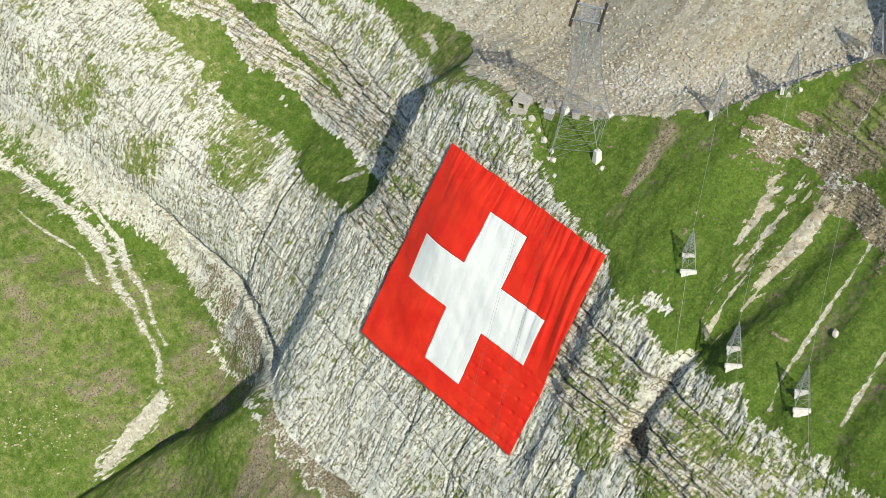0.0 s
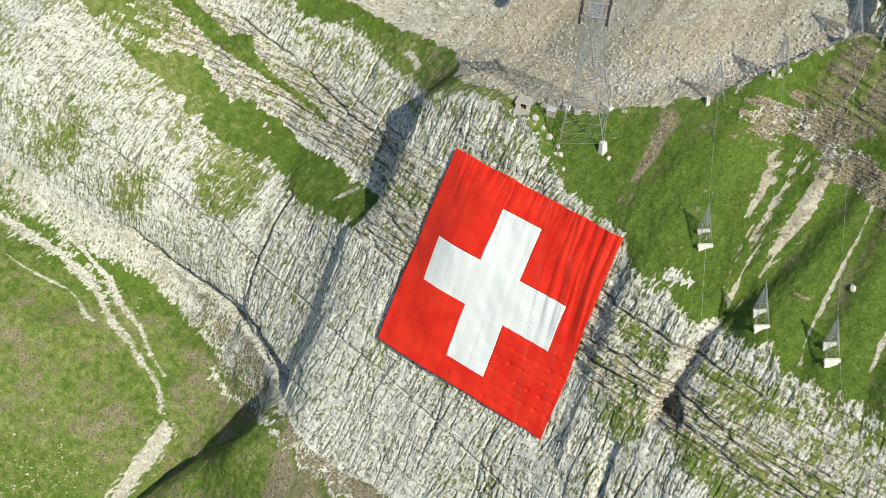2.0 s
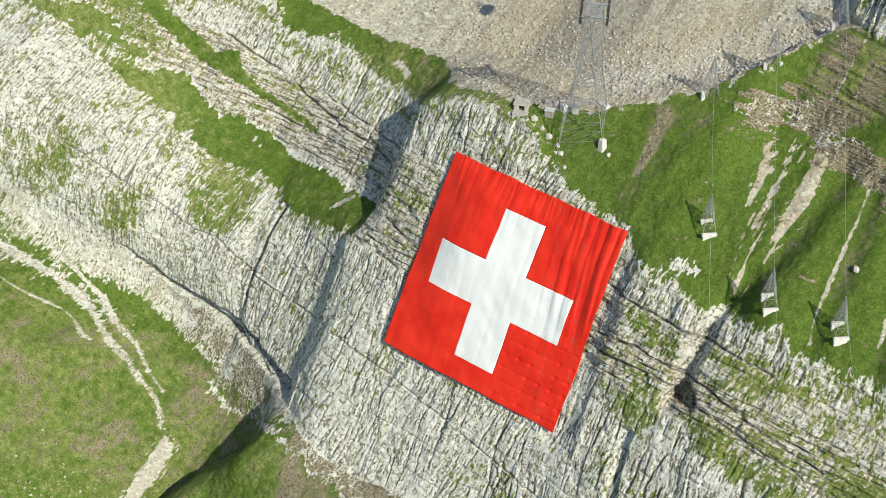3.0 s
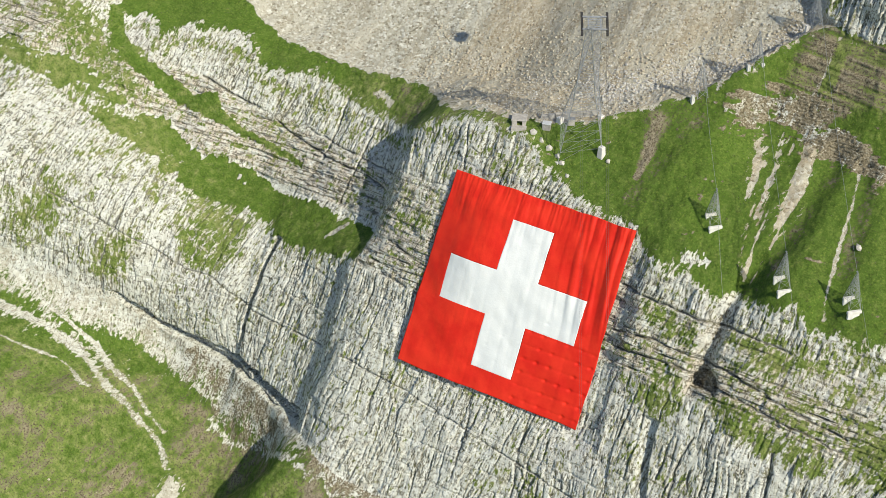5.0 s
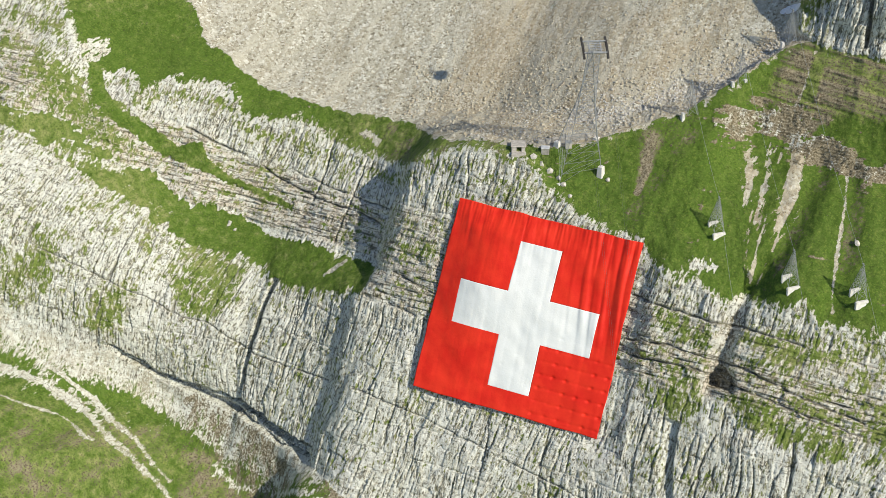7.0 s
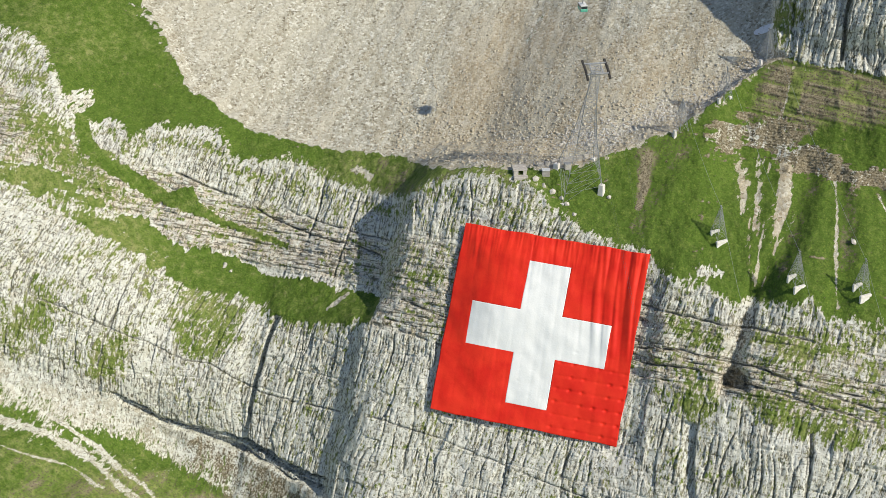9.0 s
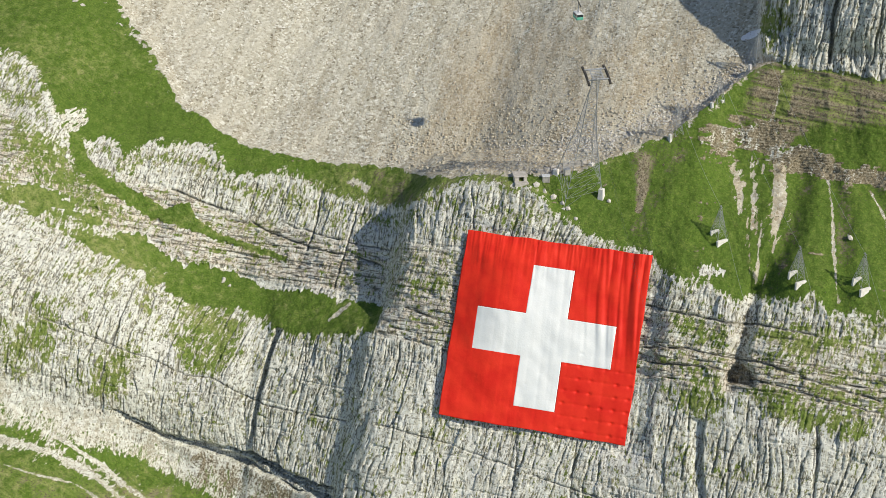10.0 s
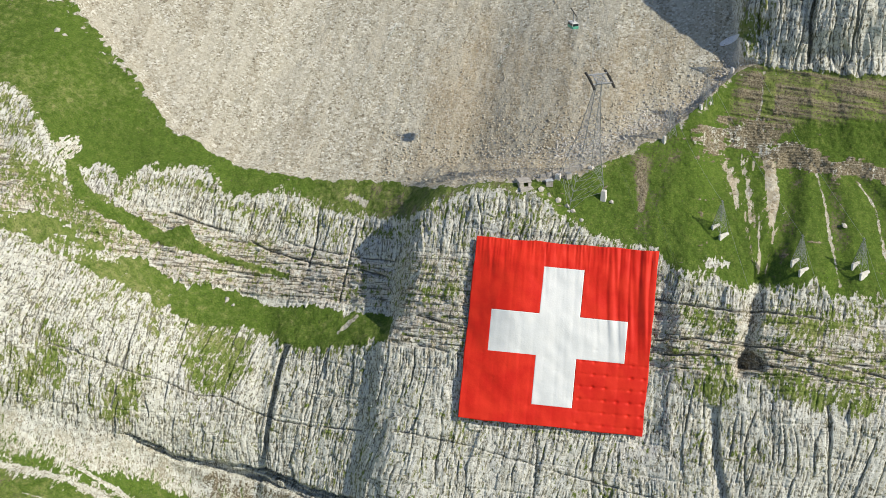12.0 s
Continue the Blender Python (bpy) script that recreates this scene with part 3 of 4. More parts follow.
# ---- materials ----
class Nodes:
    """A short hand for building a node material."""

    def __init__(self, name):
        self.mat = bpy.data.materials.new(name)
        self.mat.use_nodes = True
        self.tree = self.mat.node_tree
        self.bsdf = self.tree.nodes["Principled BSDF"]

    def add(self, kind, **sets):
        node = self.tree.nodes.new("ShaderNode" + kind)
        for key, value in sets.items():
            node.inputs[key.replace("_", " ")].default_value = value
        return node

    def link(self, a, b):
        self.tree.links.new(a, b)

    def coords(self, scale=(1, 1, 1), turn=(0, 0, 0)):
        tc, mp = self.add("TexCoord"), self.add("Mapping")
        mp.inputs["Scale"].default_value = scale
        mp.inputs["Rotation"].default_value = turn
        self.link(tc.outputs["Object"], mp.inputs[0])
        return mp.outputs[0]

    def noise(self, vec, scale, detail=4, rough=0.6):
        n = self.add("TexNoise", Scale=scale, Detail=detail, Roughness=rough)
        self.link(vec, n.inputs["Vector"])
        return n.outputs["Fac"]

    def ramp(self, fac, stops):
        r = self.add("ValToRGB")
        e = r.color_ramp.elements
        while len(e) < len(stops):
            e.new(0.5)
        for el, (at, col) in zip(e, stops):
            el.position, el.color = at, (*col, 1)
        self.link(fac, r.inputs[0])
        return r.outputs[0]

    def math(self, op, a, b, clamp=False):
        m = self.add("Math")
        m.operation, m.use_clamp = op, clamp
        for k, x in enumerate((a, b)):
            if isinstance(x, (int, float)):
                m.inputs[k].default_value = x
            else:
                self.link(x, m.inputs[k])
        return m.outputs[0]

    def mix(self, fac, a, b, kind="MIX"):
        m = self.add("Mix")
        m.data_type, m.blend_type = "RGBA", kind
        for k, x in zip((0, 6, 7), (fac, a, b)):
            if isinstance(x, (int, float)):
                m.inputs[k].default_value = x
            elif isinstance(x, tuple):
                m.inputs[k].default_value = (*x, 1)
            else:
                self.link(x, m.inputs[k])
        return m.outputs[2]

    def sharp(self, fac, a, b):
        r = self.add("MapRange", From_Min=a, From_Max=b)
        r.interpolation_type = "SMOOTHSTEP"
        self.link(fac, r.inputs[0])
        return r.outputs[0]

    def bump(self, height, strength, distance):
        b = self.add("Bump", Strength=strength, Distance=distance)
        self.link(height, b.inputs["Height"])
        self.link(b.outputs[0], self.bsdf.inputs["Normal"])

    def done(self, color, rough=0.8, metal=0.0, spec=0.3):
        if isinstance(color, tuple):
            self.bsdf.inputs["Base Color"].default_value = (*color, 1)
        else:
            self.link(color, self.bsdf.inputs["Base Color"])
        self.bsdf.inputs["Roughness"].default_value = rough
        self.bsdf.inputs["Metallic"].default_value = metal
        self.bsdf.inputs["Specular IOR Level"].default_value = spec
        return self.mat


def ground_material():
    m = Nodes("mountain_ground")
    att = m.add("Attribute")
    att.attribute_name = "cover"
    sep = m.add("SeparateColor")
    m.link(att.outputs["Color"], sep.inputs[0])
    grass, gravel, soil_and_shade = sep.outputs
    plain = m.coords()
    att2, att3 = m.add("Attribute"), m.add("Attribute")
    att2.attribute_name, att3.attribute_name = "look", "wall"
    sep2 = m.add("SeparateColor")
    m.link(att2.outputs["Color"], sep2.inputs[0])
    dry, thin, pale = sep2.outputs

    def along(scale):
        mp = m.add("Mapping")
        mp.inputs["Scale"].default_value = scale
        m.link(att3.outputs["Vector"], mp.inputs[0])
        return mp.outputs[0]

    rust = att2.outputs["Alpha"]
    fine = m.noise(plain, 1.3, 3, 0.65)
    mid = m.noise(plain, 0.30, 5, 0.65)
    big = m.noise(plain, 0.03, 3, 0.55)
    streak = m.noise(along((1, 0.2, 0.5)), 0.6, 4, 0.65)
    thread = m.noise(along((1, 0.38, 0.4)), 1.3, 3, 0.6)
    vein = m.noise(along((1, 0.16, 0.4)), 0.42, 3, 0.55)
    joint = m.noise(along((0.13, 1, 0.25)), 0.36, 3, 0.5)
    beds = m.noise(along((0.10, 1, 0.3)), 1.2, 2, 0.6)
    edge = m.math("MULTIPLY", m.math("SUBTRACT", fine, 0.5), 2.2)
    fray = m.math("MULTIPLY", m.math("SUBTRACT", thread, 0.5), 2.0)
    # limestone: white faces, beige and grey stains, moss; shade in clefts painted dark
    rock = m.ramp(streak, ((0.30, (0.50, 0.488, 0.39)), (0.42, (0.60, 0.605, 0.52)), (0.55, (0.675, 0.69, 0.615)), (0.72, (0.72, 0.74, 0.68))))
    rock = m.mix(m.math("MULTIPLY", m.sharp(m.math("SUBTRACT", mid, m.math("MULTIPLY", pale, 0.12)), 0.44, 0.62), 0.6), rock, (0.56, 0.52, 0.41))
    rock = m.mix(m.math("MULTIPLY", m.sharp(big, 0.50, 0.66), 0.3), rock, (0.60, 0.60, 0.59))
    rock = m.mix(m.math("MULTIPLY", thin, m.math("MULTIPLY", m.sharp(mid, 0.38, 0.58), 0.55)), rock, (0.55, 0.465, 0.36))
    # dark dashes and clefts: shade of sub-mesh cracks put into the colour
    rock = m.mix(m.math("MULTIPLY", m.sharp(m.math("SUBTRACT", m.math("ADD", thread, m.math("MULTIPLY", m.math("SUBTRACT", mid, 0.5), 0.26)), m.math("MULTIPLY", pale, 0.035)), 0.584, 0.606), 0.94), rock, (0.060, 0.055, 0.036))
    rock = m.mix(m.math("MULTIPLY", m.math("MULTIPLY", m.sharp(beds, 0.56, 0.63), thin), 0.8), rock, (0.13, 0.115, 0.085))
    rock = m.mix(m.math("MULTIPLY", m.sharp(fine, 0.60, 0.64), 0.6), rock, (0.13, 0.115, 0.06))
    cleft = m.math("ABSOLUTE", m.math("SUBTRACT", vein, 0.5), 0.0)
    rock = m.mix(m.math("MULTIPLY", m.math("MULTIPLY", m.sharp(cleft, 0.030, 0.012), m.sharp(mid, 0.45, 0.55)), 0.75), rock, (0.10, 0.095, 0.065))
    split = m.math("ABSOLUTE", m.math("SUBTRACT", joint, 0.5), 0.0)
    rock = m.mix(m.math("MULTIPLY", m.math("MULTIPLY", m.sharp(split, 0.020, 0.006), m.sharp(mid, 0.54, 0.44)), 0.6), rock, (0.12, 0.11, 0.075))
    # mask darkens joints and undercuts: painted shade, greener where mossy
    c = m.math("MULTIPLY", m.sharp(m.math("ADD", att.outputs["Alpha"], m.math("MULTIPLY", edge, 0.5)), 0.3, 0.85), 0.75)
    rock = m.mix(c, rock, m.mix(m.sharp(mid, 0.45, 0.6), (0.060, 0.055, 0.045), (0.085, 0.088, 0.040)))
    # turf: fresh green, olive and straw; dark spots paint the shade between clumps
    lush = m.ramp(mid, ((0.30, (0.062, 0.112, 0.016)), (0.48, (0.086, 0.150, 0.023)), (0.62, (0.115, 0.175, 0.033)), (0.75, (0.165, 0.205, 0.055))))
    straw = m.ramp(mid, ((0.30, (0.120, 0.170, 0.038)), (0.48, (0.185, 0.238, 0.064)), (0.62, (0.255, 0.282, 0.102)), (0.75, (0.34, 0.33, 0.155))))
    turf = m.mix(m.sharp(m.math("ADD", dry, m.math("MULTIPLY", m.math("SUBTRACT", mid, 0.5), 1.2)), 0.15, 0.85), lush, straw)
    turf = m.mix(m.math("MULTIPLY", m.sharp(big, 0.46, 0.60), 0.3), turf, (0.105, 0.185, 0.024))
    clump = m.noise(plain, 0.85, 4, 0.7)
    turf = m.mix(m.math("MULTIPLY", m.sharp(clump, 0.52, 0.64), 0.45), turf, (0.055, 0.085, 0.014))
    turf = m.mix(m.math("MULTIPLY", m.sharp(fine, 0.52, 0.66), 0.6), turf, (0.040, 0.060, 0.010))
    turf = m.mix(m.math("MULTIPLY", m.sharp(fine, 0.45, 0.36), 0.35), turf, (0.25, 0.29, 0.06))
    # scree: single stones, each with its own tone
    cells = m.add("TexVoronoi", Scale=1.0)
    m.link(plain, cells.inputs["Vector"])
    tint = m.add("SeparateColor")
    m.link(cells.outputs["Color"], tint.inputs[0])
    stone = m.ramp(tint.outputs[0], ((0.0, (0.19, 0.168, 0.115)), (0.15, (0.38, 0.357, 0.27)), (0.7, (0.535, 0.52, 0.42)), (1.0, (0.74, 0.735, 0.65))))
    stone = m.mix(m.math("MULTIPLY", m.sharp(rust, 0.2, 0.9), 0.48), stone, (0.43, 0.335, 0.20))
    runs = m.noise(m.coords((1, 0.12, 0.2), (0, 0, 0.25)), 0.16, 4, 0.6)
    stone = m.mix(m.math("MULTIPLY", m.sharp(runs, 0.45, 0.62), 0.55), stone, (0.55, 0.525, 0.42))
    stone = m.mix(m.math("MULTIPLY", m.sharp(runs, 0.46, 0.36), 0.40), stone, (0.36, 0.322, 0.235))
    stone = m.mix(m.math("MULTIPLY", m.sharp(fine, 0.58, 0.68), 0.45), stone, (0.13, 0.115, 0.09))
    # bare earth, also painted as brown shade in the cave and overhang
    earth = m.ramp(fine, ((0.35, (0.36, 0.322, 0.228)), (0.5, (0.24, 0.206, 0.136)), (0.65, (0.085, 0.072, 0.042))))
    ragged = m.math("ADD", grass, m.math("ADD", m.math("MULTIPLY", edge, 0.40), m.math("MULTIPLY", fray, 0.9)))
    g = m.sharp(ragged, 0.42, 0.60)
    moss = m.math("MULTIPLY", m.sharp(ragged, 0.22, 0.5), 0.6)
    rock = m.mix(moss, rock, (0.30, 0.275, 0.155))
    s = m.sharp(m.math("ADD", gravel, edge), 0.35, 0.65)
    e = m.sharp(m.math("ADD", soil_and_shade, edge), 0.35, 0.85)
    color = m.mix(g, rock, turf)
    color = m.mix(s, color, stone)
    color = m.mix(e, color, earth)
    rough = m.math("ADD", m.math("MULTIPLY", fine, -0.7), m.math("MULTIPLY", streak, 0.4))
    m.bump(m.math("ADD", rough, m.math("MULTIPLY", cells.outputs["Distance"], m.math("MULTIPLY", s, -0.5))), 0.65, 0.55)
    return m.done(color, 0.92, 0, 0.15)


def cloth_material(name, dark, light):
    m = Nodes(name)
    plain = m.coords()
    n = m.noise(plain, 0.12, 4)
    f = m.noise(plain, 1.4, 3)
    col = m.mix(m.sharp(n, 0.3, 0.7), dark, light)
    m.bump(f, 0.25, 0.25)
    return m.done(col, 0.6, 0, 0.25)


def stone_material(name, a, b, scale=1.5, dirt=0.15):
    m = Nodes(name)
    plain = m.coords()
    n = m.noise(plain, scale, 5, 0.65)
    info = m.add("NewGeometry")
    col = m.mix(m.sharp(n, 0.3, 0.7), a, b)
    col = m.mix(m.math("MULTIPLY", m.sharp(info.outputs["Random Per Island"], 0.2, 0.9), dirt), col, (0.27, 0.215, 0.15))
    m.bump(n, 0.5, 0.15)
    return m.done(col, 0.9, 0, 0.2)


def metal_material(name, a, b, rough, metal):
    m = Nodes(name)
    n = m.noise(m.coords(), 0.9, 4)
    return m.done(m.mix(m.sharp(n, 0.35, 0.7), a, b), rough, metal, 0.4)


MAT_GROUND = ground_material()
MAT_RED = cloth_material("red_cloth", (0.70, 0.019, 0.008), (0.80, 0.036, 0.013))
MAT_WHITE = cloth_material("white_cloth", (0.76, 0.80, 0.79), (0.83, 0.86, 0.84))
MAT_STONE = stone_material("loose_stone", (0.42, 0.38, 0.285), (0.64, 0.595, 0.47), 1.5, 0.5)
MAT_RIDGE = stone_material("pale_rubble", (0.46, 0.445, 0.40), (0.70, 0.69, 0.64), 1.5, 0.3)
MAT_CONCRETE = stone_material("pale_concrete", (0.74, 0.72, 0.66), (0.84, 0.83, 0.79), 0.8)
MAT_OLD = stone_material("weathered_concrete", (0.40, 0.375, 0.33), (0.58, 0.56, 0.51), 0.9)
MAT_ROPE = metal_material("oiled_steel_rope", (0.10, 0.105, 0.10), (0.17, 0.17, 0.165), 0.6, 0.2)
MAT_STEEL = metal_material("galvanised_steel", (0.30, 0.32, 0.33), (0.42, 0.44, 0.45), 0.5, 0.3)
MAT_DARK = metal_material("dark_rubber_rollers", (0.03, 0.03, 0.03), (0.07, 0.065, 0.06), 0.7, 0.0)
MAT_GREEN = metal_material("green_paint", (0.10, 0.42, 0.30), (0.16, 0.50, 0.37), 0.35, 0.0)
MAT_GLASS = metal_material("dark_cabin_glass", (0.02, 0.03, 0.035), (0.05, 0.06, 0.07), 0.12, 0.0)


# ---- mesh helpers ----
def mesh_from(name, verts, faces, mat):
    me = bpy.data.meshes.new(name)
    me.from_pydata(verts, [], faces)
    me.materials.append(mat)
    me.update()
    return me


def part(name, bm, material, parent, label=""):
    me = bpy.data.meshes.new(name)
    bm.normal_update()
    bm.to_mesh(me)
    bm.free()
    me.materials.append(material)
    ob = new(name, me)
    ob.parent = parent
    return tagged(ob, label)


def add_box(bm, size, at=(0, 0, 0), turn=None, taper=1.0, bevel=0.0):
    made = bmesh.ops.create_cube(bm, size=1)["verts"]
    for v in made:
        k = taper if v.co.z > 0 else 1.0
        v.co = Vector((v.co.x * size[0] * k, v.co.y * size[1] * k, v.co.z * size[2]))
    if bevel:
        edges = list({e for v in made for e in v.link_edges})
        out = bmesh.ops.bevel(bm, geom=edges, offset=bevel, segments=1, affect="EDGES")
        made = list({v for f in out["faces"] for v in f.verts} | {v for v in made if v.is_valid})
    for v in made:
        v.co = (turn @ v.co if turn else v.co) + Vector(at)
    return made


def add_bar(bm, a, b, thick):
    """A square bar from a to b."""
    a, b = Vector(a), Vector(b)
    q = (b - a).to_track_quat("Z", "Y").to_matrix()
    add_box(bm, (thick, thick, (b - a).length), (a + b) / 2, q)


def rope(name, points, radius, material, parent=None):
    bm = bmesh.new()
    rings = []
    for k, p in enumerate(points):
        p = Vector(p)
        ahead = (Vector(points[min(k + 1, len(points) - 1)]) - Vector(points[max(k - 1, 0)])).normalized()
        side = ahead.cross(Vector((0, 0, 1))).normalized()
        top = side.cross(ahead)
        rings.append([bm.verts.new(p + radius * (math.cos(j * math.tau / 5) * side + math.sin(j * math.tau / 5) * top)) for j in range(5)])
    for r, s in zip(rings, rings[1:]):
        for j in range(5):
            bm.faces.new((r[j], r[(j + 1) % 5], s[(j + 1) % 5], s[j]))
    bm.faces.new(rings[0][::-1])
    bm.faces.new(rings[-1])
    return part(name, bm, material, parent)


# ---- the mountain ----
def spaced(lo, hi, pitch, far, grow=1.25):
    mid = np.arange(lo, hi + pitch, pitch)
    gaps = pitch * grow ** np.arange(1, 60)
    out = np.cumsum(gaps)
    out = out[out < far]
    return np.concatenate([lo - out[::-1], mid, mid[-1] + out])


PITCH = 0.4
us = spaced(-255, 205, PITCH, 1500)
vs = spaced(-142, 236, PITCH, 700)
gu, gv = np.meshgrid(us, vs)
gw, g_grass, g_gravel, g_soil_and_shade, g_crevice, g_dry, g_thin, g_pale, g_rust = relief(gu, gv)


def build_ground():
    nv, nu = gu.shape
    co = to_world(gu, gv, gw).reshape(-1, 3)
    idx = np.arange(nv * nu).reshape(nv, nu)
    quads = np.stack([idx[:-1, :-1], idx[:-1, 1:], idx[1:, 1:], idx[1:, :-1]], -1).reshape(-1, 4)
    me = bpy.data.meshes.new("ground")
    me.vertices.add(len(co))
    me.vertices.foreach_set("co", co.astype(np.float32).ravel())
    me.loops.add(quads.size)
    me.loops.foreach_set("vertex_index", quads.astype(np.int32).ravel())
    me.polygons.add(len(quads))
    me.polygons.foreach_set("loop_start", np.arange(0, quads.size, 4, dtype=np.int32))
    me.update(calc_edges=True)
    att = me.color_attributes.new("cover", "FLOAT_COLOR", "POINT")
    col = np.stack([g_grass, g_gravel, g_soil_and_shade, g_crevice], -1).reshape(-1, 4)
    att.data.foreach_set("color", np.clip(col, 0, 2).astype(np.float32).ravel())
    look_att = me.color_attributes.new("look", "FLOAT_COLOR", "POINT")
    look_att.data.foreach_set("color", np.stack([g_dry, g_thin, g_pale, g_rust], -1).astype(np.float32).ravel())
    wall = me.attributes.new("wall", "FLOAT_VECTOR", "POINT")
    wall.data.foreach_set("vector", np.stack([leaning(gu, gv), gv, gw], -1).astype(np.float32).ravel())
    me.materials.append(MAT_GROUND)
    return tagged(new("ground", me), "pale limestone cliffs with grass ledges, alpine meadow and a grey scree slope", "mountainside", kind="structure")


ground = build_ground()


def height_at(u, v):
    """Relief of the built ground at one point of the wall."""
    i = int(np.clip(np.searchsorted(us, u), 1, len(us) - 1))
    j = int(np.clip(np.searchsorted(vs, v), 1, len(vs) - 1))
    a, b = (u - us[i - 1]) / (us[i] - us[i - 1]), (v - vs[j - 1]) / (vs[j] - vs[j - 1])
    return (gw[j - 1, i - 1] * (1 - a) + gw[j - 1, i] * a) * (1 - b) + (gw[j, i - 1] * (1 - a) + gw[j, i] * a) * b


def on_ground(u, v, lift=0.0):
    return place(u, v, height_at(u, v)) + Vector((0, 0, lift))


# ---- the great flag ----
def cloth_height(u, v):
    """How far the hung cloth stands out from its plane."""
    U, V = u / 80, v / 80
    lean = 2.6 - 4.2 * U - 3.9 * V + 6.4 * U * V
    bulge = 5.0 * np.exp(-((U - 0.22) / 0.36) ** 2 - ((V - 0.66) / 0.45) ** 2) * step(-0.15, 0.3, U) * step(1.05, 0.85, V)
    tight = 0.06 + 0.56 * step(0.55, 0.85, U) * step(0.3, 0.65, V) + 0.34 * step(0.7, 0.97, V)
    lane = (u + 0.05 * v + 3.5 * soft_noise(u / 8, v / 30, 75)) / 4.6
    strip = np.floor(lane).astype(np.int64)
    across = lane - strip
    swell = hashed(strip, strip * 0, 76)
    folds = tight * ((0.25 + 0.7 * swell) * (1 - np.abs(2 * across - 1) ** 2.5) + 0.9 * (swell - 0.5) * across * (1 - across) * (across - 0.5) * 6)
    crease = 0.7 * tight * stretched(u / 2.6 + 0.045 * v, v / 45, 73, 2)
    gather = 0.5 * np.abs(stretched(u / 1.3 + 0.03 * v, v / 22, 74, 2)) * step(62, 80, v)
    cell_u, cell_v = u / 5.4, v / 5.4
    strength = hashed(np.floor(cell_u).astype(np.int64), np.floor(cell_v).astype(np.int64), 3)
    dimple = -0.6 * strength * np.exp(-(((cell_u % 1) - 0.5) * 5.4) ** 2 / 0.7 - (((cell_v % 1) - 0.5) * 5.4) ** 2 / 0.3) * step(38, 30, v) * (0.15 + 0.85 * step(46, 54, u))
    seam = -0.03 * np.exp(-(((cell_u % 1) - 0.5) * 5.4) ** 2 / 0.3) - 0.12 * np.exp(-(((cell_v % 1) - 0.5) * 5.4) ** 2 / 0.3) * step(36, 30, v) * step(46, 54, u)
    soft = 0.8 * fractal(u / 16, v / 16, 77, 3) + 0.25 * stretched((u + v) / 9, (u - v) / 30, 78, 2)
    return lean + bulge + folds + crease + gather + dimple + seam + soft


CROSS = dict(left=10.25, inner_left=31.3, inner_right=48.8, right=69.5)
CROSS_UP = dict(low=9.0, inner_low=30.3, inner_high=48.4, high=69.0)


def cloth_grid(name, keep, mat, parent, label):
    cuts, rows = (sorted(set(np.round(np.concatenate([np.arange(0, 80.01, 0.4), list(c.values())]), 3))) for c in (CROSS, CROSS_UP))
    index, verts, faces = {}, [], []
    mu, mv = np.meshgrid(np.array(cuts), np.array(rows))
    hem = 0.35 * fractal(mu / 9, mv / 9, 79, 2)
    co = to_world(mu + hem * (np.minimum(mu, 80 - mu) < 0.01), mv + hem * (np.minimum(mv, 80 - mv) < 0.01), cloth_height(mu, mv))

    def vert(j, i):
        if (j, i) not in index:
            index[j, i] = len(verts)
            verts.append(tuple(co[j, i]))
        return index[j, i]

    for j in range(len(rows) - 1):
        for i in range(len(cuts) - 1):
            if keep((cuts[i] + cuts[i + 1]) / 2, (rows[j] + rows[j + 1]) / 2):
                faces.append((vert(j, i), vert(j, i + 1), vert(j + 1, i + 1), vert(j + 1, i)))
    me = mesh_from(name, verts, faces, mat)
    me.shade_smooth()
    ob = new(name, me)
    ob.parent = parent
    thick = ob.modifiers.new("thickness", "SOLIDIFY")
    thick.thickness, thick.offset = 0.08, -1
    return tagged(ob, label)


def in_cross(u, v):
    c, d = CROSS, CROSS_UP
    return (c["inner_left"] < u < c["inner_right"] and d["low"] < v < d["high"]) or (d["inner_low"] < v < d["inner_high"] and c["left"] < u < c["right"])


flag = tagged(new("flag"), "huge square red flag with a white cross hung over the cliff", "flag")
cloth_grid("red_field", lambda u, v: not in_cross(u, v), MAT_RED, flag, "bright red cloth with upright folds and stitched panels")
cloth_grid("white_cross", in_cross, MAT_WHITE, flag, "white cloth cross with soft wrinkles")


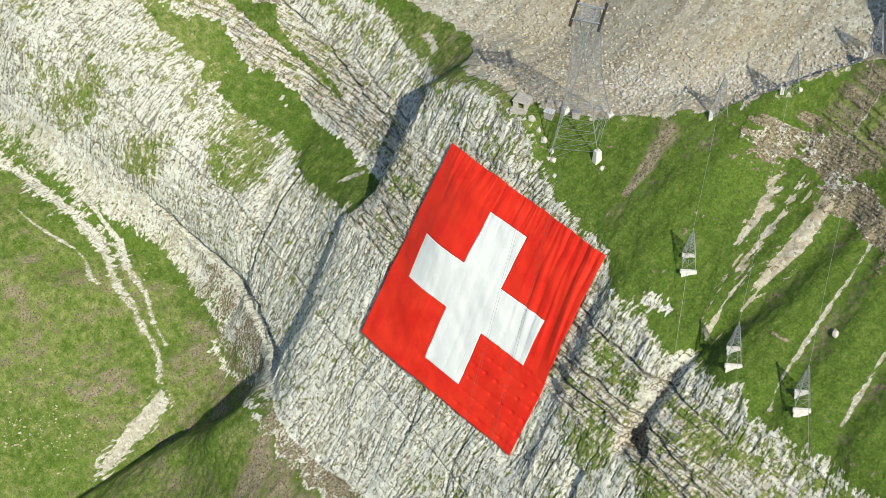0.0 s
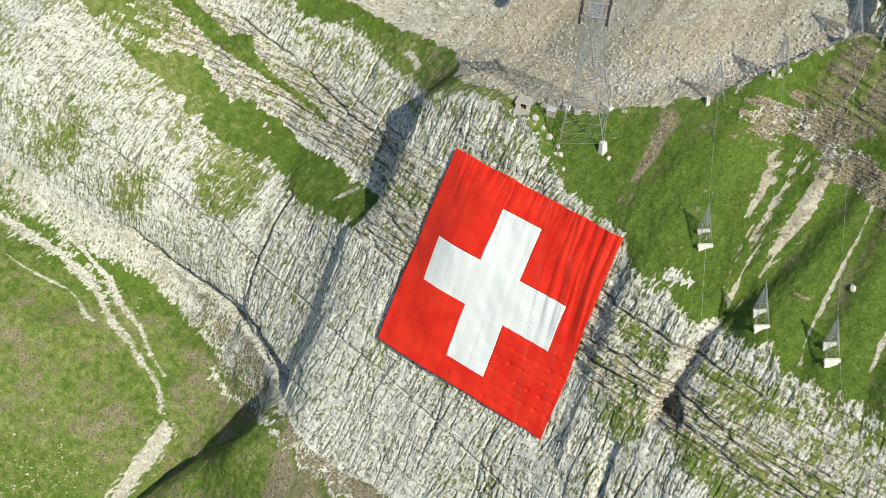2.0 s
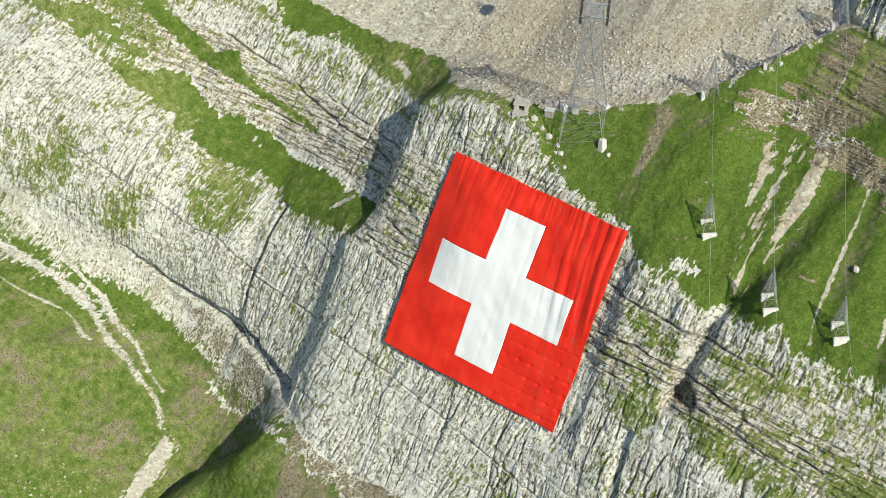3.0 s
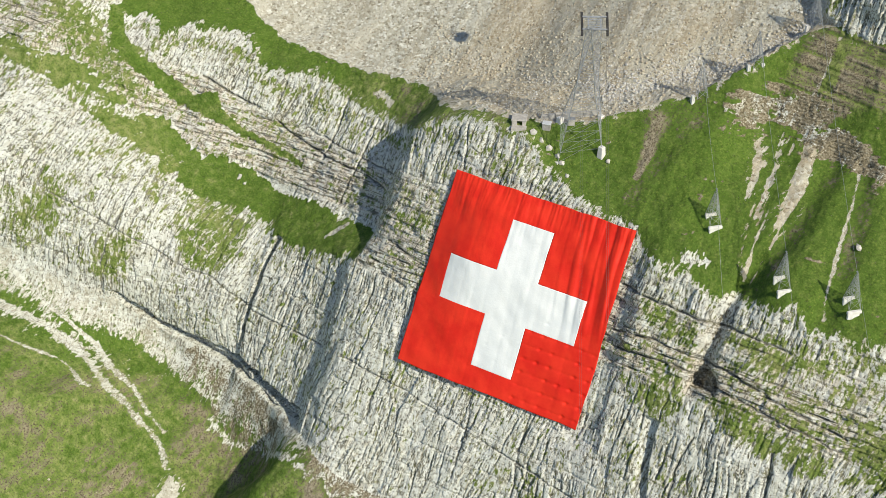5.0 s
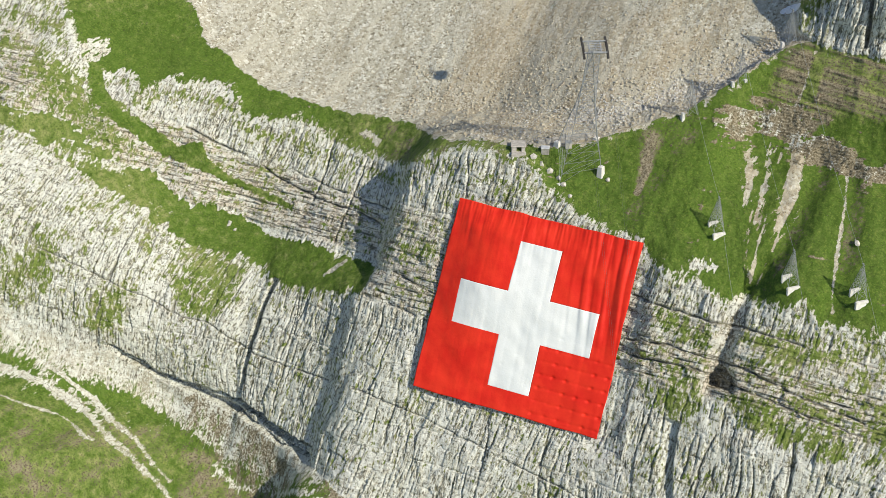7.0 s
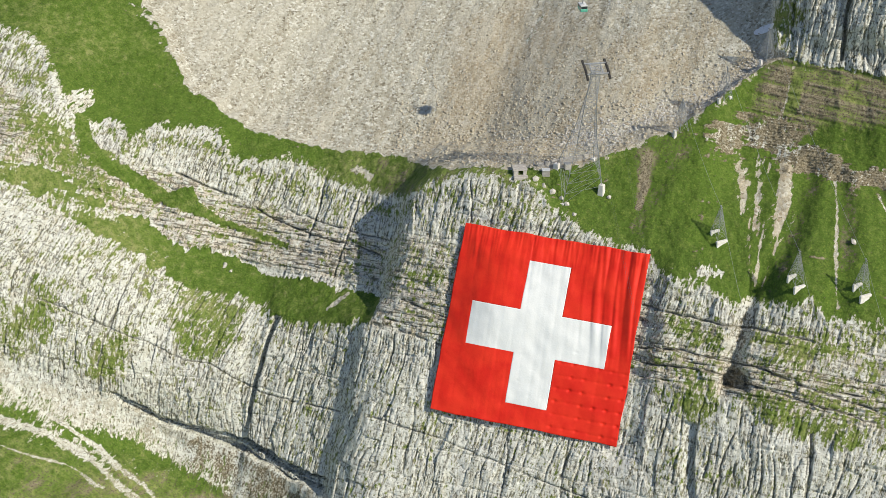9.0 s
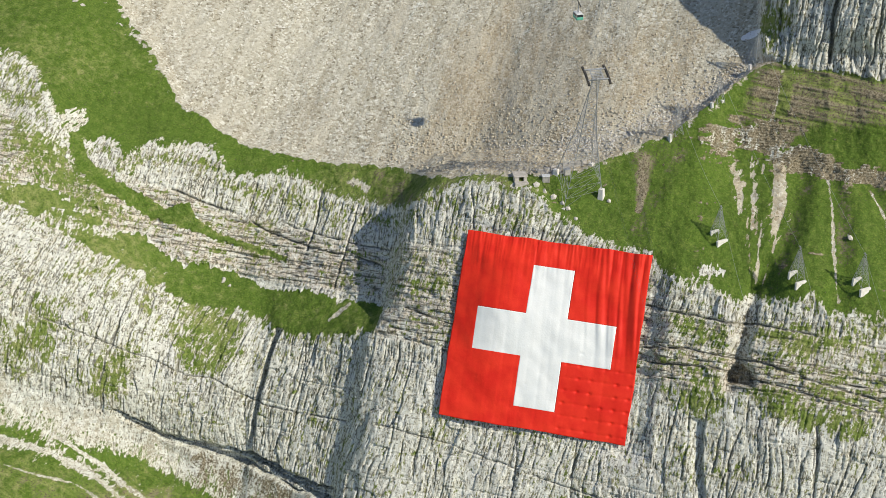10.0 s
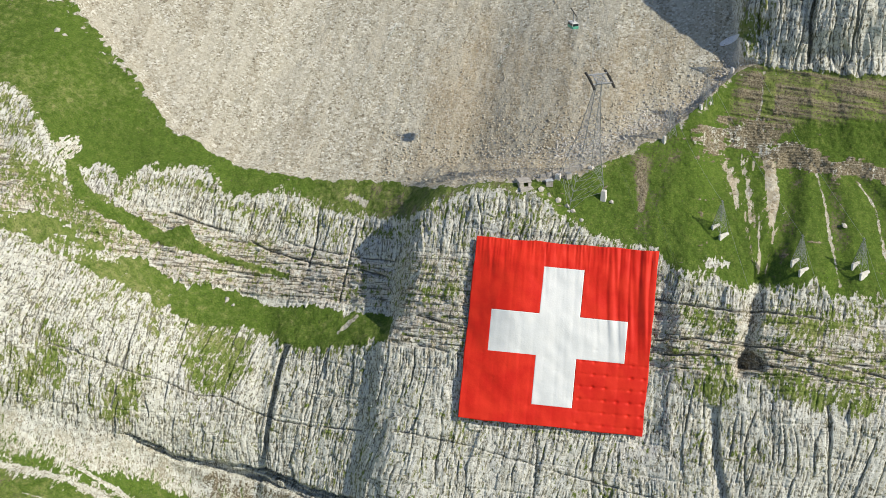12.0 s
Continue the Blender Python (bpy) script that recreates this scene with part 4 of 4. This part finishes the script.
# ---- the cable car's tower ----
def build_pylon():
    feet = [Vector(p) for p in ((54.6, 60.0, 186.0), (40.0, 52.0, 178.8), (33.6, 64.6, 190.5), (47.6, 72.2, 192.0))]
    top = Vector((51.0, 54.6, 240.0))
    cable = Vector((3.6, -6.1, -3.4)).normalized()
    thing = tagged(new("cable_car_pylon"), "tall grey steel lattice tower on four pale concrete footings", "pylon")
    heads = [top + Vector((a * 0.9, b * 4.2, 0)) for a, b in ((1, -1), (1, 1), (-1, 1), (-1, -1))]
    order = min(((sum((feet[k] - heads[(k * d + r) % 4]).length for k in range(4)), d, r) for d in (1, -1) for r in range(4)))
    heads = [heads[(k * order[1] + order[2]) % 4] for k in range(4)]
    waist = [f.lerp(h, 0.45) * 0.8 + (sum(feet, Vector()) / 4).lerp(top, 0.45) * 0.2 for f, h in zip(feet, heads)]
    for f, w, h in zip(feet, waist, heads):
        bm = bmesh.new()
        add_bar(bm, f, w, 0.24)
        add_bar(bm, w, h, 0.24)
        part("leg", bm, MAT_STEEL, thing)
        bm = bmesh.new()
        out = (f - sum(feet, Vector()) / 4)
        out.z = 0
        add_box(bm, (2.6, 2.6, 5.0), f + Vector((0, 0, -1.8)), Matrix.Rotation(math.atan2(out.y, out.x), 3, "Z"), 0.8, 0.15)
        part("footing", bm, MAT_CONCRETE, thing, "pale concrete footing")
    for k in range(4):
        a, b = (feet[k], waist[k], heads[k]), (feet[(k + 1) % 4], waist[(k + 1) % 4], heads[(k + 1) % 4])
        for low, high, rows, thick in ((0, 1, 6, 0.08), (1, 2, 10, 0.09)):
            for r in range(rows):
                t0, t1 = r / rows, (r + 1) / rows
                bm = bmesh.new()
                p, q = a[low].lerp(a[high], t0), a[low].lerp(a[high], t1)
                s, t = b[low].lerp(b[high], t0), b[low].lerp(b[high], t1)
                add_bar(bm, p, t, thick)
                add_bar(bm, s, q, thick)
                add_bar(bm, q, t, thick)
                part("brace", bm, MAT_STEEL, thing)
    turn = cable.to_track_quat("Y", "Z").to_matrix()
    bm = bmesh.new()
    for k in (-1, 1):
        add_box(bm, (9.0, 0.5, 0.6), top + turn @ Vector((0, 2.9 * k, 0)), turn, 1, 0.05)
        add_box(bm, (0.4, 6.2, 0.4), top + turn @ Vector((2.2 * k, 0, 0)), turn, 1, 0.05)
    platform = part("platform", bm, MAT_STEEL, thing)
    for k in range(7):
        bm = bmesh.new()
        add_box(bm, (5.6, 0.25, 0.15), top + turn @ Vector((0, -2.4 + 0.8 * k, 0.1)), turn, 1, 0.03)
        part("grate_bar", bm, MAT_STEEL, platform)
    for k in (-1, 1):
        bm = bmesh.new()
        add_box(bm, (0.5, 10.4, 0.35), top + turn @ Vector((4.6 * k, 0, -0.6)), turn, 1, 0.05)
        saddle = part("saddle", bm, MAT_STEEL, thing, "long curved cable saddle")
        for j in range(12):
            bm = bmesh.new()
            y = -5 + 10 * j / 11
            add_box(bm, (0.9, 0.75, 0.9), top + turn @ Vector((4.6 * k, y, -0.02 * y * y)), turn, 1, 0.12)
            part("roller", bm, MAT_DARK, saddle, "dark rubber roller")
    return thing, top, turn


pylon, pylon_top, pylon_turn = build_pylon()


# ---- lattice masts with pairs of concrete footings ----
def build_mast(height, posts=False):
    thing = new("lattice_mast")
    wide, deep, rise = 2.2, 2.6, 2.4
    tip = Vector((0, 0, height))
    feet = [Vector((x, y, 0.4 + (rise if y > 0 else 0))) for x, y in ((-wide, -deep), (wide, -deep), (wide, deep), (-wide, deep))]
    heads = [Vector((0.35 * np.sign(f.x), 0.35 * np.sign(f.y), height)) for f in feet]
    for f, h in zip(feet, heads):
        bm = bmesh.new()
        add_bar(bm, f, h, 0.16)
        part("leg", bm, MAT_STEEL, thing)
    if posts:
        for x in (-1, 1):
            bm = bmesh.new()
            add_box(bm, (1.3, 1.5, 5.0), (x * 2.9, 0, -1.6), None, 0.94, 0.1)
            part("footing", bm, MAT_CONCRETE, thing, "slim white concrete post")
    else:
        for y, size in ((-1, (5.4, 1.2, 1.1)), (1, (4.4, 1.0, 1.0))):
            bm = bmesh.new()
            add_box(bm, size, (0, y * deep, -0.45 + (rise if y > 0 else 0)), None, 0.96, 0.1)
            add_box(bm, (size[0] * 0.8, 1.0, 3.0), (0, y * deep + 0.4, -2.0 + (rise if y > 0 else 0)), None, 1.0, 0.05)
            part("footing", bm, MAT_CONCRETE, thing, "whitish concrete footing")
    for k in range(4):
        for r in range(6):
            t0, t1 = 1 - 0.80 ** r if r else 0, 1 - 0.80 ** (r + 1)
            a0, a1 = feet[k].lerp(heads[k], t0 * 1.2), feet[k].lerp(heads[k], t1 * 1.2)
            b0, b1 = feet[(k + 1) % 4].lerp(heads[(k + 1) % 4], t0 * 1.2), feet[(k + 1) % 4].lerp(heads[(k + 1) % 4], t1 * 1.2)
            bm = bmesh.new()
            add_bar(bm, a0, b1, 0.07)
            add_bar(bm, b0, a1, 0.07)
            add_bar(bm, a1, b1, 0.07)
            part("brace", bm, MAT_STEEL, thing)
    bm = bmesh.new()
    add_box(bm, (0.5, 0.5, 1.6), tip + Vector((0, 0, 0.7)), None, 0.6, 0.05)
    add_box(bm, (0.25, 1.8, 0.25), tip + Vector((0, 0, 0.9)))
    part("head", bm, MAT_STEEL, thing)
    return tagged(thing, "slim grey steel lattice mast on two whitish concrete footings", "mast", "masts on the grass slope")


first_mast = build_mast(13.5)
MASTS = [on_ground(u, v, 0.6) for u, v in ((105.2, 91.0), (139.3, 78.0), (164.5, 79.0))]
first_mast.matrix_basis = Matrix.Translation(MASTS[0]) @ Matrix.Rotation(radians(45), 4, "Z")
for p in MASTS[1:]:
    copy_thing(first_mast, pose(*p, 0, 0, 45))


def mast_at(u, v, turn, lift=0.2):
    p = on_ground(u, v, lift)
    return copy_thing(ridge_mast, pose(p.x, p.y, p.z, 0, 0, turn))


# more masts of the same line along the ridge
ridge_mast = tagged(build_mast(13.5, True), "grey steel lattice mast on two slim white posts along the ridge")
ridge_mast.matrix_basis = Matrix.Translation(on_ground(79.5, 134.5, 0.2)) @ Matrix.Rotation(radians(47), 4, "Z")
for u, v in ((94.5, 151.5), (107.5, 172.5)):
    mast_at(u, v, 47)


# ---- the cabin on its ropes ----
CABLE_UP = Vector((-0.508, 0.862, 0.45)).normalized()
CABLE_DOWN = Vector((0.508, -0.862, -0.80)).normalized()
SIDE = Vector((0.862, 0.508, 0.0)).normalized()


def build_ropes():
    for k in (-1, 1):
        hub = pylon_top + SIDE * 4.6 * k + Vector((0, 0, 0.9))
        pts = [hub + CABLE_DOWN * s - Vector((0, 0, 0.00035 * s * (430 - s))) * 0.5 for s in (430, 300, 200, 120, 60, 25, 8)]
        pts += [hub + CABLE_UP * s - Vector((0, 0, 0.0003 * s * (300 - s))) * 0.5 for s in (6, 20, 50, 100, 170, 240, 300)]
        for off in (-0.35, 0.35):
            line = rope("track_rope", [p + SIDE * off for p in pts], 0.022, MAT_ROPE)
            tagged(line, "thin grey steel rope running over the tower", "cable", "track ropes")


def build_cabin():
    at = Vector((35.5, 90.0, 252.6))
    turn = Matrix.Rotation(math.atan2(0.862, -0.508) - math.pi / 2, 3, "Z")
    thing = tagged(new("cable_car_cabin"), "small green and white cable car cabin hanging from the rope", "cable car")

    def box(name, size, off, mat, bevel=0.0, label="", taper=1.0, under=None):
        bm = bmesh.new()
        add_box(bm, size, at + turn @ Vector(off), turn, taper, bevel)
        return part(name, bm, mat, under or thing, label)

    box("body", (3.0, 5.2, 1.3), (0, 0, -0.95), MAT_GREEN, 0.15, "green painted lower body")
    window_band = box("window_band", (2.92, 5.1, 1.1), (0, 0, 0.22), MAT_GLASS, 0.1, "dark window band")
    box("roof", (3.0, 5.2, 0.35), (0, 0, 0.95), MAT_CABIN, 0.12, "white roof")
    for x in (-1, 1):
        for y in (-1, 0, 1):
            box("window_post", (0.12, 0.16, 1.1), (1.46 * x, 2.45 * y, 0.22), MAT_CABIN, under=window_band)
    bm = bmesh.new()
    add_bar(bm, at + Vector((0, 0, 1.1)), at + Vector((0, 0, 5.4)), 0.35)
    add_bar(bm, at + turn @ Vector((0, -1.2, 1.1)), at + Vector((0, 0, 2.6)), 0.18)
    add_bar(bm, at + turn @ Vector((0, 1.2, 1.1)), at + Vector((0, 0, 2.6)), 0.18)
    part("hanger", bm, MAT_STEEL, thing)
    bm = bmesh.new()
    for k in range(8):
        add_box(bm, (0.5, 0.5, 0.5), at + turn @ Vector((0, -2.8 + 0.8 * k, 5.5 + 0.36 * (-2.8 + 0.8 * k))), turn, 1, 0.1)
    part("carriage", bm, MAT_DARK, thing, "dark running wheels")


MAT_CABIN = metal_material("white_cabin_paint", (0.72, 0.74, 0.72), (0.80, 0.81, 0.79), 0.4, 0.0)
build_ropes()
build_cabin()


# ---- the wire that links the masts ----
def mast_tip(u, v):
    return on_ground(u, v, 14.6)


tips = [p + Vector((0, 0, 14.3)) for p in MASTS]
ridge = [mast_tip(79.5, 134.5), mast_tip(94.5, 151.5), mast_tip(107.5, 172.5)]
for high, low, foot in zip(ridge, tips, ((120.0, 66.0), (152.0, 60.0), (179.0, 60.0))):
    end = on_ground(*foot, 0.3)
    pts = [high.lerp(low, k / 8) - Vector((0, 0, 2.5 * (k / 8) * (1 - k / 8) * 4)) for k in range(9)]
    pts += [low.lerp(end, k / 6) - Vector((0, 0, 1.0 * (k / 6) * (1 - k / 6) * 4)) for k in range(1, 7)]
    tagged(rope("wire", pts, 0.045, MAT_STEEL), "thin grey wire strung over the lattice masts", "wire", "mast wires")


# ---- shelter and walls beside the tower ----
def block_thing(name, label, category, pieces):
    thing = tagged(new(name), label, category)
    for part_name, size, at, turn, mat, taper, note in pieces:
        bm = bmesh.new()
        add_box(bm, size, at, Matrix.Rotation(radians(turn), 3, "Z"), taper, 0.12)
        part(part_name, bm, mat, thing, note)
    return thing


def build_shelters():
    a = on_ground(18.5, 104.5)
    t = 24.0
    r = Matrix.Rotation(radians(t), 3, "Z")

    def off(p, x, y, z):
        return p + r @ Vector((x, y, z))

    block_thing("concrete_shelter", "weathered grey concrete shelter with a flat roof on the rim", "shelter", (
        ("wall", (0.5, 5.0, 2.8), off(a, -2.6, 1.5, 0.6), t, MAT_OLD, 1, ""),
        ("wall", (0.5, 5.0, 2.8), off(a, 2.6, 1.5, 0.6), t, MAT_OLD, 1, ""),
        ("wall", (5.6, 0.5, 2.8), off(a, 0, 3.9, 0.6), t, MAT_OLD, 1, ""),
        ("wall", (2.0, 0.5, 2.8), off(a, -1.7, -0.9, 0.6), t, MAT_OLD, 1, ""),
        ("wall", (1.4, 0.5, 2.8), off(a, 2.0, -0.9, 0.6), t, MAT_OLD, 1, ""),
        ("roof", (6.2, 5.8, 0.45), off(a, 0, 1.5, 2.15), t, MAT_OLD, 0.97, "flat slab roof"),
        ("step", (6.0, 2.6, 1.6), off(a, 0.2, -2.3, -0.8), t, MAT_OLD, 1, ""),
    ))
    b = on_ground(29.0, 106.0)
    block_thing("small_hut", "small white concrete hut beside the lattice tower", "hut", (
        ("body", (3.2, 2.6, 2.8), b + Vector((0, 0, 1.0)), 18, MAT_OLD, 1, ""),
        ("roof", (3.6, 3.0, 0.3), b + Vector((0, 0, 2.5)), 18, MAT_CABIN, 0.96, "pale flat roof"),
        ("door", (0.12, 0.9, 1.9), b + Matrix.Rotation(radians(18), 3, "Z") @ Vector((-1.62, 0, 0.9)), 18, MAT_DARK, 1, "dark door"),
    ))
    c = on_ground(37.0, 110.5)
    block_thing("machine_box", "pale concrete machine box at the foot of the tower", "box", (
        ("body", (2.6, 2.2, 2.6), c + Vector((0, 0, 0.9)), 30, MAT_OLD, 1, ""),
        ("lid", (2.9, 2.5, 0.25), c + Vector((0, 0, 2.3)), 30, MAT_STEEL, 1, "grey metal lid"),
    ))
    d0, d1 = on_ground(24.5, 109.0), on_ground(44.0, 117.0)
    span = d1 - d0
    yaw = math.degrees(math.atan2(span.y, span.x))
    thing = tagged(new("retaining_wall"), "low rough grey retaining wall behind the tower", "wall")
    for k in range(8):
        bm = bmesh.new()
        p = d0.lerp(d1, (k + 0.5) / 8)
        add_box(bm, (span.length / 8 - 0.03, 1.1, 2.6), p + Vector((0, 0, 0.25 + 0.15 * (k % 3))), Matrix.Rotation(radians(yaw), 3, "Z") @ Matrix.Rotation(radians(4 * ((k * 7) % 5 - 2)), 3, "Z"), 0.95, 0.12)
        part("block", bm, MAT_OLD, thing)


build_shelters()


# ---- loose stones ----
def stone_shape(rng, seed):
    bm = bmesh.new()
    bmesh.ops.create_icosphere(bm, subdivisions=1, radius=1.0)
    k = Vector((rng.uniform(0.7, 1.5), rng.uniform(0.6, 1.1), rng.uniform(0.4, 0.9)))
    for v in bm.verts:
        n = noise.noise(v.co * 1.3 + Vector((seed, 0, 0)))
        v.co = Vector((v.co.x * k.x, v.co.y * k.y, v.co.z * k.z)) * (1 + 0.9 * n)
    co = np.array([v.co for v in bm.verts])
    bm.verts.index_update()
    faces = np.array([[v.index for v in f.verts] for f in bm.faces])
    bm.free()
    return co, faces


def scatter(name, label, spots, material, seed):
    rng = random.Random(seed)
    shapes = [stone_shape(rng, k * 3.7) for k in range(12)]
    verts, faces, base = [], [], 0
    for u, v, size in spots:
        co, fc = shapes[rng.randrange(12)]
        m = np.array(Euler((rng.uniform(-0.5, 0.5), rng.uniform(-0.5, 0.5), rng.uniform(0, 6.28))).to_matrix())
        p = np.array(on_ground(u, v)) + np.array((0, 0, 0.2 * size))
        verts.append(co @ m.T * size + p)
        faces.append(fc + base)
        base += len(co)
    me = mesh_from(name, np.concatenate(verts).tolist(), np.concatenate(faces).tolist(), material)
    return tagged(new(name, me), label, "stones", kind="stuff")


rng = random.Random(5)
scree_spots, ridge_spots = [], []
while len(scree_spots) < 9000:
    u, v = rng.uniform(-235, 104), rng.uniform(105, 232)
    if v > np.interp(u, *np.array(LINES["crest"], float).T[:2]) + 1.0:
        low = v - np.interp(u, *np.array(LINES["scree_foot"], float).T[:2])
        if rng.random() < 0.10 + 0.90 * math.exp(-low / 28):
            scree_spots.append((u, v, rng.choice((0.25, 0.3, 0.35, 0.45, 0.55, 0.8)) * (0.9 if low < 22 else 0.7) * (0.65 if u < -60 else 1.0)))
while len(ridge_spots) < 2600:
    u = rng.uniform(28, 106)
    v = np.interp(u, *np.array(LINES["scree_foot"], float).T[:2]) + abs(rng.gauss(0, 8)) - 3.5
    ridge_spots.append((u, v, rng.choice((0.15, 0.2, 0.22, 0.25, 0.3, 0.4, 0.65))))
while len(ridge_spots) < 5200:
    u = rng.uniform(-8, 106)
    lo, hi = (np.interp(u, *np.array(LINES[n], float).T[:2]) for n in ("crest", "scree_foot"))
    ridge_spots.append((u, rng.uniform(lo + 1.0, hi + 4.0), rng.choice((0.12, 0.15, 0.18, 0.22, 0.3, 0.45))))
meadow_spots = []
while len(meadow_spots) < 200:
    u, v = rng.gauss(-118, 9), rng.gauss(-126, 9)
    meadow_spots.append((u, v, rng.choice((0.2, 0.25, 0.3, 0.4, 0.6))))
scatter("meadow_stones", "small grey stones strewn over the alpine meadow", meadow_spots, MAT_STONE, 6)
scatter("scree_stones", "grey and brown stones strewn over the scree slope", scree_spots, MAT_STONE, 3)
scatter("ridge_debris", "pale angular blocks piled behind the grassy ridge", ridge_spots, MAT_RIDGE, 4)


def build_boulder(u, v, size, seed):
    bm = bmesh.new()
    bmesh.ops.create_icosphere(bm, subdivisions=1, radius=size)
    r = random.Random(seed)
    k = Vector((r.uniform(0.8, 1.4), r.uniform(0.7, 1.1), r.uniform(0.7, 1.1)))
    for vert in bm.verts:
        n = noise.noise(vert.co / size * 1.1 + Vector((seed, 0, 0)))
        vert.co = Vector((vert.co.x * k.x, vert.co.y * k.y, vert.co.z * k.z)) * (1 + 0.9 * n)
    ob = part("boulder", bm, MAT_BOULDER, None)
    ob.location = on_ground(u, v, 0.25 * size)
    return tagged(ob, "pale limestone boulder lying on the grass", "boulder", "boulders")


MAT_BOULDER = stone_material("pale_boulder", (0.55, 0.52, 0.45), (0.76, 0.74, 0.68), 1.1)
for k, (u, v, size) in enumerate(((-119, 42, 1.4), (-116, 40, 0.8), (158, 99, 1.3), (34, 99, 1.6), (38, 97, 1.1), (41, 95, 0.9), (30, 101, 1.2), (57, 101, 1.0), (-226, 168, 1.6), (-222, 166, 1.0), (26, 103, 1.4), (45, 91, 1.0))):
    build_boulder(u, v, size, k + 1)


# ---- late snow at the foot of the rock tower ----
def build_snow():
    bm = bmesh.new()
    bmesh.ops.create_grid(bm, x_segments=14, y_segments=8, size=1)
    c = Vector((103.0, 188.0))
    for vert in bm.verts:
        a, b = vert.co.x, vert.co.y
        r = max(abs(a), abs(b))
        q = math.hypot(a, b) or 1.0
        a, b = a / q * r, b / q * r
        u, v = c.x + 4.2 * a - 1.2 * b, c.y + 2.4 * a + 1.4 * b
        vert.co = place(u, v, height_at(u, v) + 0.55 * (1 - r * r) + 0.15)
    return tagged(part("snow_patch", bm, MAT_SNOW, None), "small leftover patch of white snow on the scree", "snow")


def snow_material():
    m = Nodes("old_snow")
    n = m.noise(m.coords(), 1.2, 4)
    m.bump(n, 0.3, 0.2)
    return m.done(m.mix(m.sharp(n, 0.35, 0.7), (0.74, 0.75, 0.76), (0.86, 0.87, 0.88)), 0.7, 0, 0.3)


MAT_SNOW = snow_material()
build_snow()
